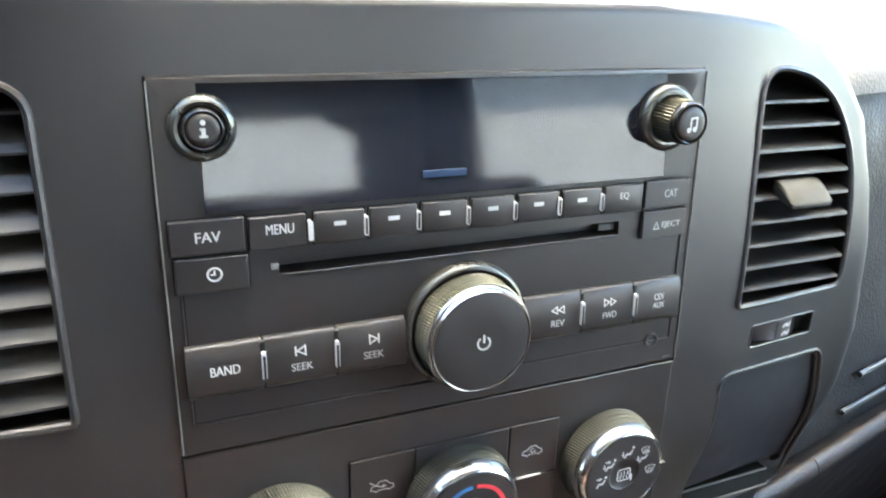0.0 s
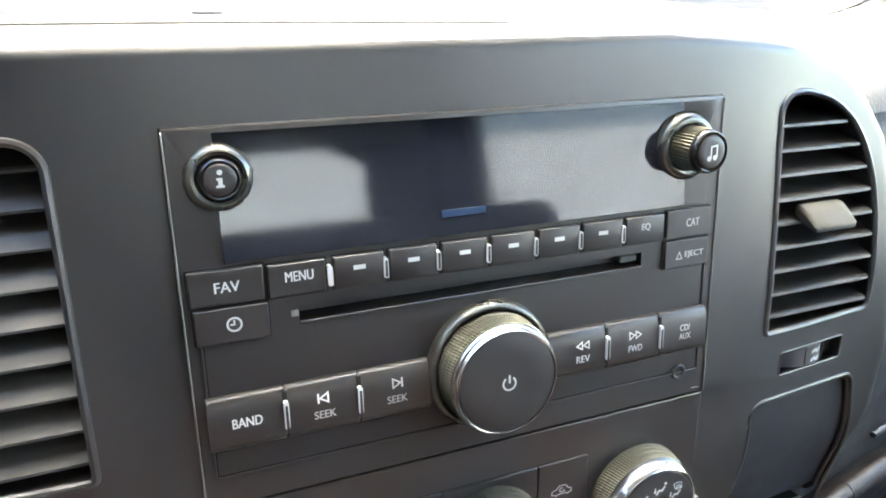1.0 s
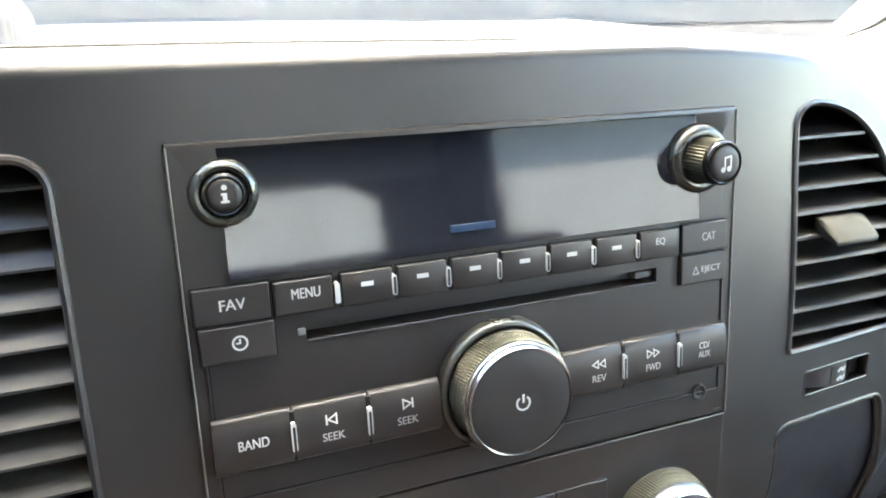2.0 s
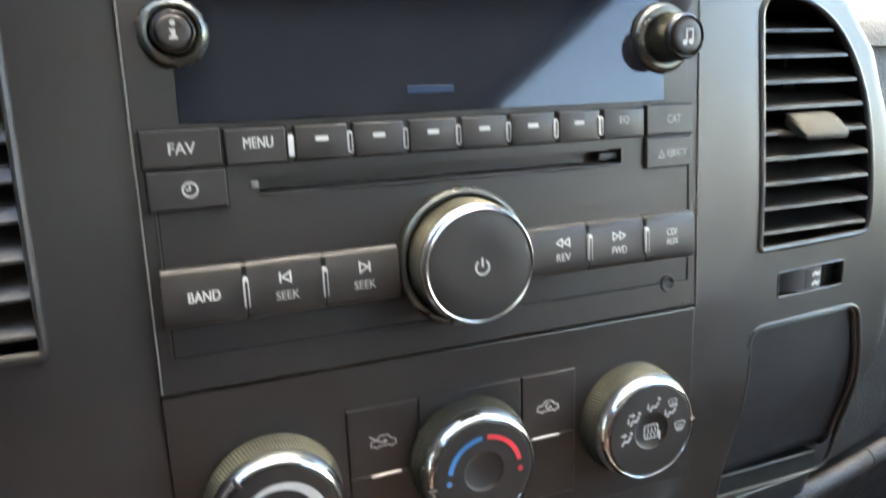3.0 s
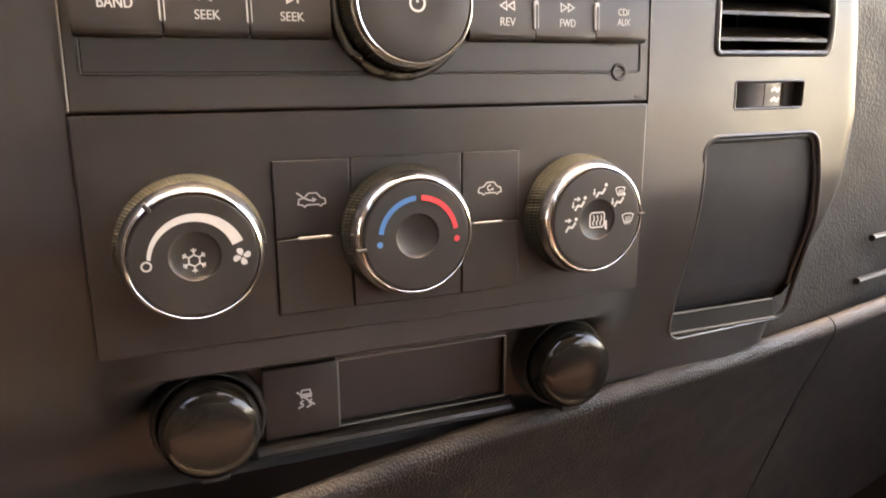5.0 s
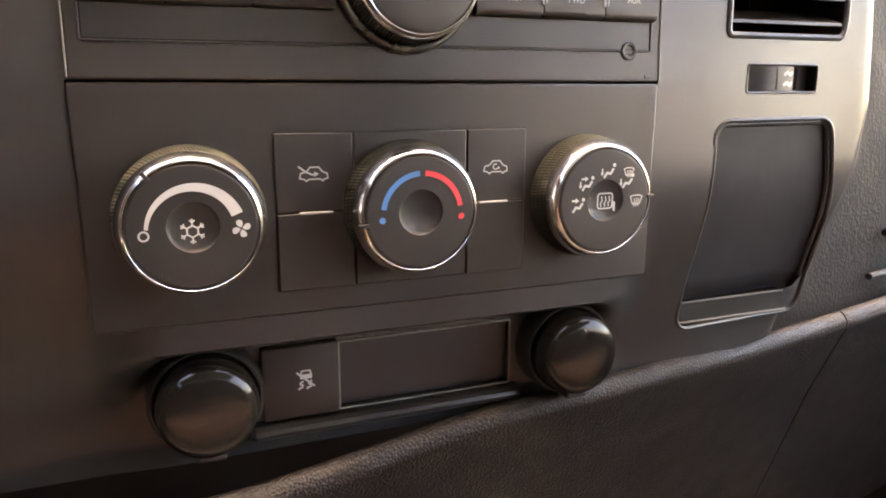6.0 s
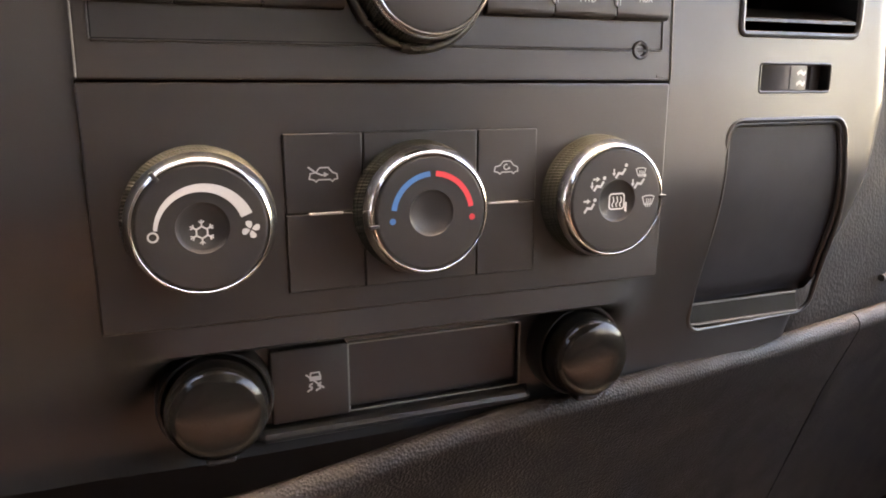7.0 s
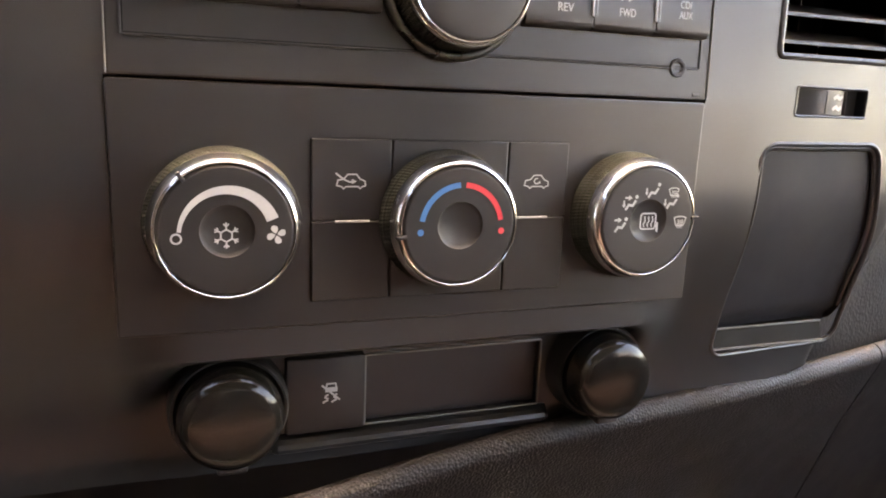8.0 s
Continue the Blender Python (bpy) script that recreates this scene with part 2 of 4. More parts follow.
def smoothstep(a, b, x):
    t = min(1, max(0, (x - a) / (b - a)))
    return t * t * (3 - 2 * t)


def lerp_table(table, x):
    for (x0, y0), (x1, y1) in zip(table, table[1:]):
        if x <= x1:
            return y0 + (y1 - y0) * max(0, (x - x0)) / (x1 - x0)
    return table[-1][1]


# ---- dashboard ----
OUT = [(-0.150, 0.232), (-0.10, 0.246), (-0.045, 0.258), (-0.01, 0.262), (0.047, 0.2555), (0.075, 0.249), (0.112, 0.235), (0.137, 0.214),
       (0.150, 0.192), (0.1605, 0.157), (0.1645, 0.124), (0.167, 0.085)]


def half_width(z, side):
    return lerp_table(OUT, z) + (0.07 * smoothstep(0.0, 0.15, z) if side < 0 else 0)


def top_of(x):
    x = x if x > 0 else max(0.0, -x - 0.07)
    return lerp_table([(0, 0.167), (0.085, 0.167), (0.124, 0.1645), (0.157, 0.1605), (0.192, 0.150), (0.214, 0.137), (0.235, 0.112), (0.249, 0.075), (0.27, 0.0)], abs(x))


def bottom_of(x):
    return lerp_table([(-0.30, -0.150), (0.0, -0.150), (0.117, -0.1475), (0.192, -0.1420), (0.247, -0.1340), (0.27, -0.130)], x)


TILT = 0.055


def face_y(x, z):
    """Depth of the fascia's front: it leans back towards the top beside the radio and steps in under the climate panel."""
    ax = abs(x)
    y = 0.0015 + TILT * max(0.0, z)
    y += (0.011 * smoothstep(0.03, 0.16, z) - TILT * max(0.0, z)) * smoothstep(0.105, 0.19, ax)
    y += 0.006 * smoothstep(0.14, 0.24, ax)
    out = smoothstep(0.090, 0.126, ax)
    y += 0.017 * smoothstep(0.0975, 0.1035 + 0.022 * smoothstep(0.090, 0.112, ax), -z) * (1 - out)
    y += 0.019 * smoothstep(0.035, 0.140, -z) * out
    return y


def bezel_solid():
    bm = bmesh.new()
    rows = 158
    n = 150
    R = 0.013
    front, back = [], []
    for j in range(rows + 1):
        level = -0.150 + 0.317 * (j / rows) ** 0.93
        f, b = [], []
        for i in range(n + 1):
            u = -1 + 2 * i / n
            u = math.copysign(abs(u) ** 0.85, u)
            w = half_width(level, u)
            x = u * w
            z = level + (bottom_of(x) + 0.150) * (1 - smoothstep(-0.150, -0.095, level)) * (1 if level < -0.095 else 0)
            side, up = w - abs(x), max(0, top_of(x) - z) * 0.9
            rr = R - 0.008 * smoothstep(0.05, 0.13, z) if side < up else 0.0045
            d = max(0.0, min(side, up))
            y = face_y(x, z)
            if d < rr:
                y += (rr - math.sqrt(max(0, rr * rr - (rr - d) ** 2))) * 1.3
            f.append(bm.verts.new((x, y, z)))
            b.append(bm.verts.new((x, 0.055, z)))
        front.append(f)
        back.append(b)
    for k in range(rows):
        for i in range(n):
            bm.faces.new((front[k][i], front[k][i + 1], front[k + 1][i + 1], front[k + 1][i]))
            bm.faces.new((back[k][i + 1], back[k][i], back[k + 1][i], back[k + 1][i + 1]))
        bm.faces.new((front[k][0], front[k + 1][0], back[k + 1][0], back[k][0]))
        bm.faces.new((front[k + 1][n], front[k][n], back[k][n], back[k + 1][n]))
    for i in range(n):
        bm.faces.new((front[0][i + 1], front[0][i], back[0][i], back[0][i + 1]))
        bm.faces.new((front[-1][i], front[-1][i + 1], back[-1][i + 1], back[-1][i]))
    return bm


def spline(pts, n):
    """A closed curve through the points, its bends kept within each span."""
    out = []
    for i in range(len(pts)):
        a, b, c, d = (Vector(pts[(i + k) % len(pts)]) for k in (-1, 0, 1, 2))
        span = (c - b).length
        m0 = (c - a).normalized() * span
        m1 = (d - b).normalized() * span
        if span > 0.05:
            m0 = m1 = c - b
        for k in range(n):
            t = k / n
            p = b * (2 * t ** 3 - 3 * t ** 2 + 1) + m0 * (t ** 3 - 2 * t ** 2 + t) + c * (3 * t ** 2 - 2 * t ** 3) + m1 * (t ** 3 - t ** 2)
            out.append((p.x, p.y))
    return out


def vent_outline(sx, grow=0.0):
    pts = [(0.155, 0.021), (0.153, 0.024), (0.153, 0.128), (0.1555, 0.1345), (0.162, 0.138), (0.174, 0.1375), (0.190, 0.133), (0.205, 0.1235), (0.216, 0.110),
           (0.224, 0.092), (0.228, 0.070), (0.2295, 0.045), (0.2295, 0.026), (0.2265, 0.0215)]
    cx, cz = 0.191, 0.078
    dx = 0 if sx > 0 else -0.005
    pts = spline(pts, 4)
    return [(sx * (x + dx + grow * (1 if x > cx else -1)), z + grow * (1 if z > cz else -1)) for x, z in pts]




def pocket_right(z):
    """The pocket's outer edge spreads towards the side of the surround as it goes down."""
    return 0.2300 + 0.0085 * smoothstep(0.017, 0.075, -z)


def pocket_outline(d):
    """The pocket's outline, moved in by d."""
    r = 0.009 - d
    top, low = -0.0170 - d, -0.1240 + d
    right = [(pocket_right(z) - d, z) for z in [-0.0270 - 0.0045 * i for i in range(18)]]
    return (arc(0.2300 - d - r, top - r, r, 90, 10, 6) + right + arc(pocket_right(low) - d - r, low + r, r, 0, -90, 6)
            + arc(0.1500 + d + r, low + r, r, -90, -180, 6) + arc(0.1500 + d + r, top - r, r, 180, 90, 6))


POCKET = pocket_outline(0)
WHEEL_SLOT = rrect(0.1665, 0.2140, -0.0045, 0.0085, 0.0015)

dash = thing("dashboard", "dark grey moulded plastic truck dashboard with vinyl pad", "dashboard", kind="structure")
shell = cut(bezel_solid(), [rbox(-0.1152, 0.1158, -0.05, 0.2, -0.0865, 0.0003, 0), rbox(-0.1142, 0.1160, -0.05, 0.2, 0.0001, 0.1397, 0), prism(vent_outline(1), -0.05, 0.2), prism(vent_outline(-1), -0.05, 0.2),
                            prism(POCKET, -0.05, 0.2), prism(WHEEL_SLOT, -0.05, 0.2), rbox(-0.025, 0.055, -0.05, 0.2, -0.1365, -0.1065, 0),
                            lathe([(0, -0.05), (0.0205, -0.05), (0.0205, 0.2), (0, 0.2)], -0.0790, -0.1200, 40), lathe([(0, -0.05), (0.0205, -0.05), (0.0205, 0.2), (0, 0.2)], 0.0808, -0.1200, 40)])
part("centre_bezel", shell, M_BEZEL, dash, "satin graphite plastic centre surround", smooth=28)
part("bezel_backing", rbox(-0.20, 0.20, 0.056, 0.066, -0.148, 0.15, 0), M_VOID, dash)


def front_y(x):
    return 0.0575 + 0.22 * max(0.0, abs(x) - 0.265)


def dash_body(first, last):
    """Pad and front of the dash in one skin from the windscreen over the edge down to the lower seam."""
    bm = bmesh.new()
    xs = [-0.80 + 0.01 * i for i in range(161)]
    grid = []
    for x in xs:
        yf, k = front_y(x), smoothstep(0.13, 0.25, x if x > 0 else -x - 0.07)
        c = 0.0055 * (1 - smoothstep(-0.12, 0.10, x))
        drop = 0.094 * max(0.0, x - 0.2)
        col = []
        for y, z in ((0.625, 0.163), (0.5, 0.166 + c * 0.5), (0.40, 0.168 + c * 0.8), (0.30, 0.169 + c), (0.22, 0.170 + c), (0.16, 0.1695 + c)):
            col.append((y, z))
        c *= 1 - k
        q = 0.036 * (1 - k)
        e = 0.0038 * (1 - k)
        col += [(yf + 0.060 - q * 0.3, 0.1690 + c * 0.8 - 0.003 * k), (yf + 0.040 - q * 0.6, 0.1675 + e * 0.5 + c * 0.5 - 0.005 * k), (yf + 0.022 - q * 0.8, 0.1655 + e * 0.9 + c * 0.2 - 0.011 * k),
                (yf + 0.010 - q, 0.1635 + e - 0.019 * k), (yf + 0.003 - q, 0.1618 + e - 0.030 * k), (yf, 0.1600 + e - 0.044 * k)]
        col = [(y, z - drop * f) for (y, z), f in zip(col, (1, 1, 1, 1, 1, 1, 1, 1, 0.7, 0.5, 0.3, 0))]
        if 0 < x < 0.40:
            t = max(top_of(x), 0.125) + 0.05 * smoothstep(0.23, 0.38, x)
            col = [(y, min(z, t + d)) for (y, z), d in zip(col, (1, 1, 1, 1, 1, 1, 0.012, 0.008, 0.0035, 0.001, 0.0, -0.002))]
        col += [(yf + 0.0035 * k, 0.115), (yf + 0.0035 * k, 0.112), (yf, 0.109), (yf, 0.05), (yf, 0.0), (yf, -0.08), (yf, -0.15)]
        grid.append([bm.verts.new((x, y, z)) for y, z in col[first:last]])
    for a, b in zip(grid, grid[1:]):
        for i in range(len(a) - 1):
            bm.faces.new((a[i], b[i], b[i + 1], a[i + 1]))
    return bm


LIP = [(-0.30, 0.010), (-0.12, -0.016), (-0.066, -0.012), (0.016, 0.002), (0.115, 0.019), (0.198, 0.031), (0.274, 0.046), (0.364, 0.066), (0.80, 0.17)]


def lower_panel(x0, x1):
    bm = bmesh.new()
    n = 60
    grid = []
    for i in range(n + 1):
        x = x0 + (x1 - x0) * i / n
        y = sum(lerp_table(LIP, x + d) for d in (-0.02, -0.01, 0, 0.01, 0.02)) / 5
        fwd = smoothstep(0.0, 0.12, x)
        y -= 0.010 * fwd
        dz = 0.0045 * fwd - 0.008 * (1 - smoothstep(-0.09, 0.06, x))
        col = [(y + 0.06, -0.190), (y + 0.023, -0.160), (y + 0.011, -0.1470)]
        col += [(y + 0.0075 - 0.0075 * math.sin(radians(a)), -0.1520 + 0.0075 * math.cos(radians(a))) for a in (0, 15, 30, 45, 60, 75, 90, 105, 120)]
        col += [(y + 0.0070, -0.170), (y + 0.022, -0.205), (y + 0.055, -0.30), (y + 0.08, -0.40)]
        grid.append([bm.verts.new((x, yy, z + dz)) for yy, z in col])
    for a, b in zip(grid, grid[1:]):
        for k in range(len(a) - 1):
            bm.faces.new((a[k], b[k], b[k + 1], a[k + 1]))
    for col in (grid[0], grid[-1]):
        bm.faces.new(col)
    return bm


part("dash_front", dash_body(12, 19), M_SIDE, dash, "grey grained vinyl dash front on both sides", smooth=60)
part("dash_pad", dash_body(0, 13), M_PAD, dash, "light grey grained vinyl pad over the dash", smooth=60)
part("lower_panel", lower_panel(-0.62, 0.3028), M_LOWER, dash, "dark grained vinyl knee panel with rounded lip", smooth=60)
part("glovebox_panel", lower_panel(0.3040, 0.80), M_LOWER, dash, "dark grained vinyl panel on the passenger side", smooth=60)
part("pad_seam", tube([(x, 0.064, 0.1692 + 0.0020 * (1 - smoothstep(-0.12, 0.10, x))) for x in [-0.24 + 0.02 * i for i in range(15)]], 0.0012), M_VOID, dash)
part("cubby_ledge", along_x([(0.040, -0.1369), (0.0175, -0.1370), (0.0145, -0.1375), (0.0122, -0.1388), (0.0113, -0.1404), (0.0118, -0.1421), (0.0140, -0.1434), (0.0180, -0.1440), (0.040, -0.1440)], -0.0640, 0.0590, 0.003), M_BEZEL, dash)

part("instrument_hood", rbox(-0.62, -0.190, 0.17, 0.42, 0.150, 0.222, 0.03, 5), M_DARK, dash, "black plastic hood over the instruments")
part("sunlight_sensor", lathe([(0.009, 0.0), (0.0085, -0.003), (0.006, -0.005), (0, -0.006)], 0, 0, 32), M_SLAT, dash)
bpy.data.objects["sunlight_sensor"].matrix_basis = pose(-0.078, 0.20, 0.1735, -90)
for z, x0 in ((-0.100, 0.372), (-0.129, 0.358)):
    part("tray_edge", tube([(x0 + 0.01 * i, front_y(x0 + 0.01 * i) - 0.004, z) for i in range(20)], 0.0024), M_SLAT, dash, "grey edge of the passenger side tray")

# pocket beside the climate panel
bm = bmesh.new()
grid = []
for k in range(31):
    z = -0.0155 - 0.1095 * k / 30
    sink = 0.0030 + 0.001 * smoothstep(0.03, 0.09, -z) + 0.006 * smoothstep(0.100, 0.112, -z)
    xs = [0.1490 + (pocket_right(z) - 0.1480) * i / 16 for i in range(17)]
    grid.append([bm.verts.new((x, face_y(x, z) + sink, z)) for x in xs])
for k in range(30):
    for i in range(16):
        bm.faces.new((grid[k + 1][i], grid[k + 1][i + 1], grid[k][i + 1], grid[k][i]))
part("pocket_liner", bm, M_POCKET, dash, "matt black storage pocket")
part("pocket_rim", tube([(x, face_y(x, z) + 0.0006, z) for x, z in POCKET], 0.0013, True), M_BEZEL, dash)
inner = pocket_outline(0.0019)
ridge = [(0.1519, -0.1040 + 0.005 * i) for i in range(16)] + inner[-7:] + inner[:25]
part("pocket_ridge", tube([(x, face_y(x, z) + 0.0020 + 0.0012 * smoothstep(0.05, 0.10, -z), z) for x, z in ridge], 0.0013), M_BEZEL, dash, "rounded inner ridge of the pocket")
LIP_Y = face_y(0.19, -0.1225)
part("pocket_lip", along_x([(LIP_Y + 0.012, -0.1118), (LIP_Y + 0.0045, -0.1118), (LIP_Y + 0.0036, -0.1124), (LIP_Y + 0.0012, -0.1214), (LIP_Y + 0.0014, -0.1232), (LIP_Y + 0.012, -0.1232)], 0.1515, 0.2285, 0.0006), M_LIP, dash, "olive grey lip of the pocket")
for y, z in ((LIP_Y + 0.0036, -0.1119), (LIP_Y + 0.0006, -0.1218)):
    part("pocket_edge", tube([(0.1520, y, z), (0.2280, y, z)], 0.0007), M_EDGE, dash)
part("wheel_recess", rbox(0.164, 0.2165, 0.0125, 0.030, -0.007, 0.011, 0), M_DUCT, dash)
part("wheel_rim", tube([(x, face_y(x, z) + 0.0003, z) for x, z in WHEEL_SLOT], 0.0007, True), M_BEZEL, dash)
part("slot_well", rbox(-0.0249, 0.0549, 0.0216, 0.0400, -0.1364, -0.1066, 0.0004), M_BLANK, dash, "glossy black blank plate in the switch row")
# the rim's bright line comes from its pale colour, in place of caught light
part("slot_rim", tube([(x, 0.0182, z) for x, z in rrect(-0.0252, 0.0552, -0.1367, -0.1063, 0.001, 3)], 0.0006, True), M_EDGE, dash)


# ---- vents ----
def vent(sx):
    v = thing("air_vent", "dark plastic air vent with open horizontal slats" if sx > 0 else "dark plastic air vent with slats turned almost shut", "air vent", (sx * 0.191, 0.03, 0.078), "dash vents")
    out = vent_outline(sx)
    part("frame", tube([(x, face_y(x, z) + 0.0002, z) for x, z in out], 0.0016, True), M_BEZEL, v)
    inner = vent_outline(sx, 0.0006)
    bm = bmesh.new()
    a = [bm.verts.new((x, face_y(x, z) + 0.001, z)) for x, z in inner]
    b = [bm.verts.new((x, 0.0545, z)) for x, z in inner]
    for i in range(len(a)):
        j = (i + 1) % len(a)
        bm.faces.new((a[i], a[j], b[j], b[i]))
    bm.faces.new(b)
    part("duct", bm, M_DUCT, v)
    edge = sorted((z, abs(x)) for x, z in out if abs(x) > 0.17)
    for i in range(9):
        z = 0.0278 + 0.0118 * i if sx > 0 else 0.0268 + 0.0127 * i
        right = lerp_table(edge, z) - 0.0030
        y = face_y(sx * 0.19, z) + 0.0020
        prof = [(y, z - 0.0008), (y + 0.0002, z + 0.0005), (y + 0.0010, z + 0.0010), (y + 0.008, z + 0.0034), (y + 0.018, z + 0.0068), (y + 0.018, z + 0.0058), (y + 0.008, z + 0.0018), (y + 0.0008, z - 0.0010)]
        if sx < 0:  # turned almost shut
            rise = min(0.0118, 0.1345 - z)
            prof = [(y, z - 0.0006), (y + 0.0001, z + 0.0004), (y + 0.0009, z + 0.0013), (y + 0.0100, z + rise), (y + 0.0108, z + rise - 0.0006), (y + 0.0012, z - 0.0008)]
        x0, x1 = sorted((sx * (0.1543 if sx > 0 else 0.1493), sx * right))
        part("slat", along_x(prof, x0, x1, 0.0002), M_SLAT, v)
    for x in (0.172, 0.200):
        part("vane", rbox(sx * x - 0.0006, sx * x + 0.0006, 0.040, 0.054, 0.026, 0.125, 0), M_DARK, v)
    if sx > 0:
        part("thumb_tab", along_x([(0.0002, 0.0718), (-0.0008, 0.0722), (-0.0012, 0.0734), (-0.0004, 0.0746), (0.0042, 0.0803), (0.0088, 0.0834), (0.0140, 0.0840), (0.0140, 0.0780), (0.0060, 0.0745)], 0.1735, 0.2010, 0.0022), M_THUMB, v, "grey plastic thumb tab")
    return v


vent(1)
vent(-1)

# vent wheel
wheel = thing("vent_wheel", "dark ribbed thumb wheel with white airflow marks", "vent control", (0.194, 0.012, 0.002))
DRUM = 0.1875


def drum_y(x):
    return 0.0042 + (x - DRUM) ** 2 / 0.05


def drum_strip(x0, x1, z0, z1, lift, n, rib=0.0):
    """A stretch of the wheel's rounded front, ribbed where asked."""
    bm = bmesh.new()
    wp = [(x, drum_y(x) - lift - (rib if i % 2 else 0)) for i, x in enumerate([x0 + (x1 - x0) * i / n for i in range(n + 1)])]
    lo = [bm.verts.new((x, y, z0)) for x, y in wp]
    hi = [bm.verts.new((x, y, z1)) for x, y in wp]
    bl = [bm.verts.new((x, 0.0155, z0)) for x in (x1, x0)]
    bh = [bm.verts.new((x, 0.0155, z1)) for x in (x1, x0)]
    bm.faces.new(lo + bl)
    bm.faces.new((hi + bh)[::-1])
    for i in range(n):
        bm.faces.new((lo[i], lo[i + 1], hi[i + 1], hi[i]))
    bm.faces.new((lo[-1], bl[0], bh[0], hi[-1]))
    bm.faces.new((lo[0], hi[0], bh[1], bl[1]))
    return bm


part("drum", drum_strip(0.1712, 0.2030, -0.0036, 0.0076, 0.0, 20), M_DUCT, wheel, smooth=30, flat=False)
part("grip_rib", drum_strip(0.1988, 0.2032, -0.0034, 0.0074, 0.0002, 10, 0.0006), M_SLAT, wheel, "ribbed grip at the end of the wheel", smooth=15)
part("mark_field", drum_strip(0.1860, 0.1988, -0.0030, 0.0070, 0.0003, 8), M_SLAT, wheel, "grey field behind the airflow marks", smooth=30, flat=False)
mark = bmesh.new()
for zc in (0.0044, -0.0004):
    ribbon(mark, [(0.1900, zc - 0.0008), (0.1913, zc + 0.0002), (0.1926, zc + 0.0006), (0.1939, zc - 0.0004), (0.1952, zc - 0.0006), (0.1966, zc + 0.0008)], 0.0017, 0)
for v in mark.verts:
    v.co.y = drum_y(v.co.x) - 0.0006
part("airflow_mark", mark, M_WHITE, wheel, "white printed airflow marks")

# ---- radio ----
radio = thing("car_radio", "dark grey car radio with blank display and chrome-ringed knob", "radio", (0, 0, 0))


def knob_holes():
    return [lathe([(0, -0.05), (r, -0.05), (r, 0.012), (0, 0.012)], x, z, 40) for x, z, r in ((-0.0985, 0.1238, 0.0108), (0.0960, 0.1198, 0.0138))]


recess = rbox(-0.0995, 0.1400, -0.01, 0.0070, 0.0945, 0.1385, 0)
for v in recess.verts:
    if v.co.x > 0 and v.co.y > 0:
        v.co.x -= 0.0548
faceplate = cut(rbox(-0.115, 0.115, 0.0, 0.050, 0.0003, 0.1406, 0.0009), [rbox(-0.0755, 0.075, -0.01, 0.03, 0.0690, 0.0752, 0), recess, *knob_holes()])
part("faceplate", faceplate, M_FACE, radio)
part("corner_plate", rbox(0.0963, 0.1088, -0.0002, 0.0045, 0.0938, 0.1130, 0.0002, 1), M_FACE, radio)
part("groove", merge(rbox(-0.1095, 0.1095, -0.00015, 0.001, 0.0134, 0.0139, 0), rbox(-0.1098, -0.1093, -0.00015, 0.001, 0.0142, 0.066, 0), rbox(0.1093, 0.1098, -0.00015, 0.001, 0.0142, 0.066, 0)), M_VOID, radio)
part("groove_edge", rbox(-0.1095, 0.1095, -0.0006, 0.001, 0.0126, 0.0133, 0.0003, 3), M_FACE, radio)
for x in (-0.1102, 0.1102):
    part("groove_edge", rbox(x - 0.0004, x + 0.0003, -0.0005, 0.001, 0.0134, 0.066, 0.0002, 2), M_FACE, radio)
for x in (-0.1149, 0.1149):
    part("edge_strip", rbox(x - 0.0003, x + 0.0003, -0.0007, 0.004, 0.001, 0.1395, 0.0002, 1), M_EDGE, radio)
pane = cut(rbox(-0.0997, 0.0962, 0.0006, 0.0050, 0.0944, 0.1387, 0.0002), knob_holes())
for v in pane.verts:
    v.co.y += 0.098 * (v.co.z - 0.0948) - 0.0018
disp = part("display", pane, M_GLOSS, radio, "glossy black display switched off")
part("display_mark", rbox(-0.0190, -0.0005, -0.00085, 0.0, 0.1015, 0.1042, 0.0001, 1), M_LOGO, disp, "small blue printed mark")
part("slot_shutter", rbox(-0.0753, 0.0748, 0.0090, 0.0110, 0.0692, 0.0750, 0), M_BLANK, radio)
part("slot_lip", rbox(-0.0755, 0.0750, -0.0005, 0.006, 0.0680, 0.0692, 0.0005, 3), M_FACE, radio)
part("slot_tab", rbox(-0.0785, -0.0757, -0.0006, 0.002, 0.0712, 0.0738, 0.0004), M_EDGE, radio)
# a highlight at the slot's right end, put in as a small pale block
part("slot_tab", rbox(0.0660, 0.0746, 0.0025, 0.0085, 0.0706, 0.0736, 0.0006, 3), M_EDGE, radio)


def key(x0, x1, z0, z1, y=-0.0019, name="button"):
    part("key_gap", rbox(x0 - 0.0006, x1 + 0.0006, -0.00012, 0.002, z0 - 0.0006, z1 + 0.0006, 0), M_VOID, radio)
    return part(name, rbox(x0, x1, y, 0.003, z0, z1, 0.00045, 3), M_KEY, radio)


def legend(bm, parent, material=M_WHITE, name="legend"):
    return part(name, bm, material, parent, smooth=0)


def light_pipe(cx, z0, z1, y, full, foot=0.0005, cap=0.0008):
    """A clear divider: its light is put into a pale colour, with a dark core unless it is full of light."""
    rim = rrect(cx - 0.00095, cx + 0.00095, z0, z1, 0.0009, 4)
    pipe = part("light_pipe", prism(rim, y, 0.002), M_PIPE, radio, "clear glossy divider between buttons")
    if not full:
        part("pipe_core", prism(rrect(cx - 0.0004, cx + 0.0006, z0 + foot, z1 - cap, 0.0004, 3), y - 0.00012, 0.0), M_CORE, pipe)
    return pipe


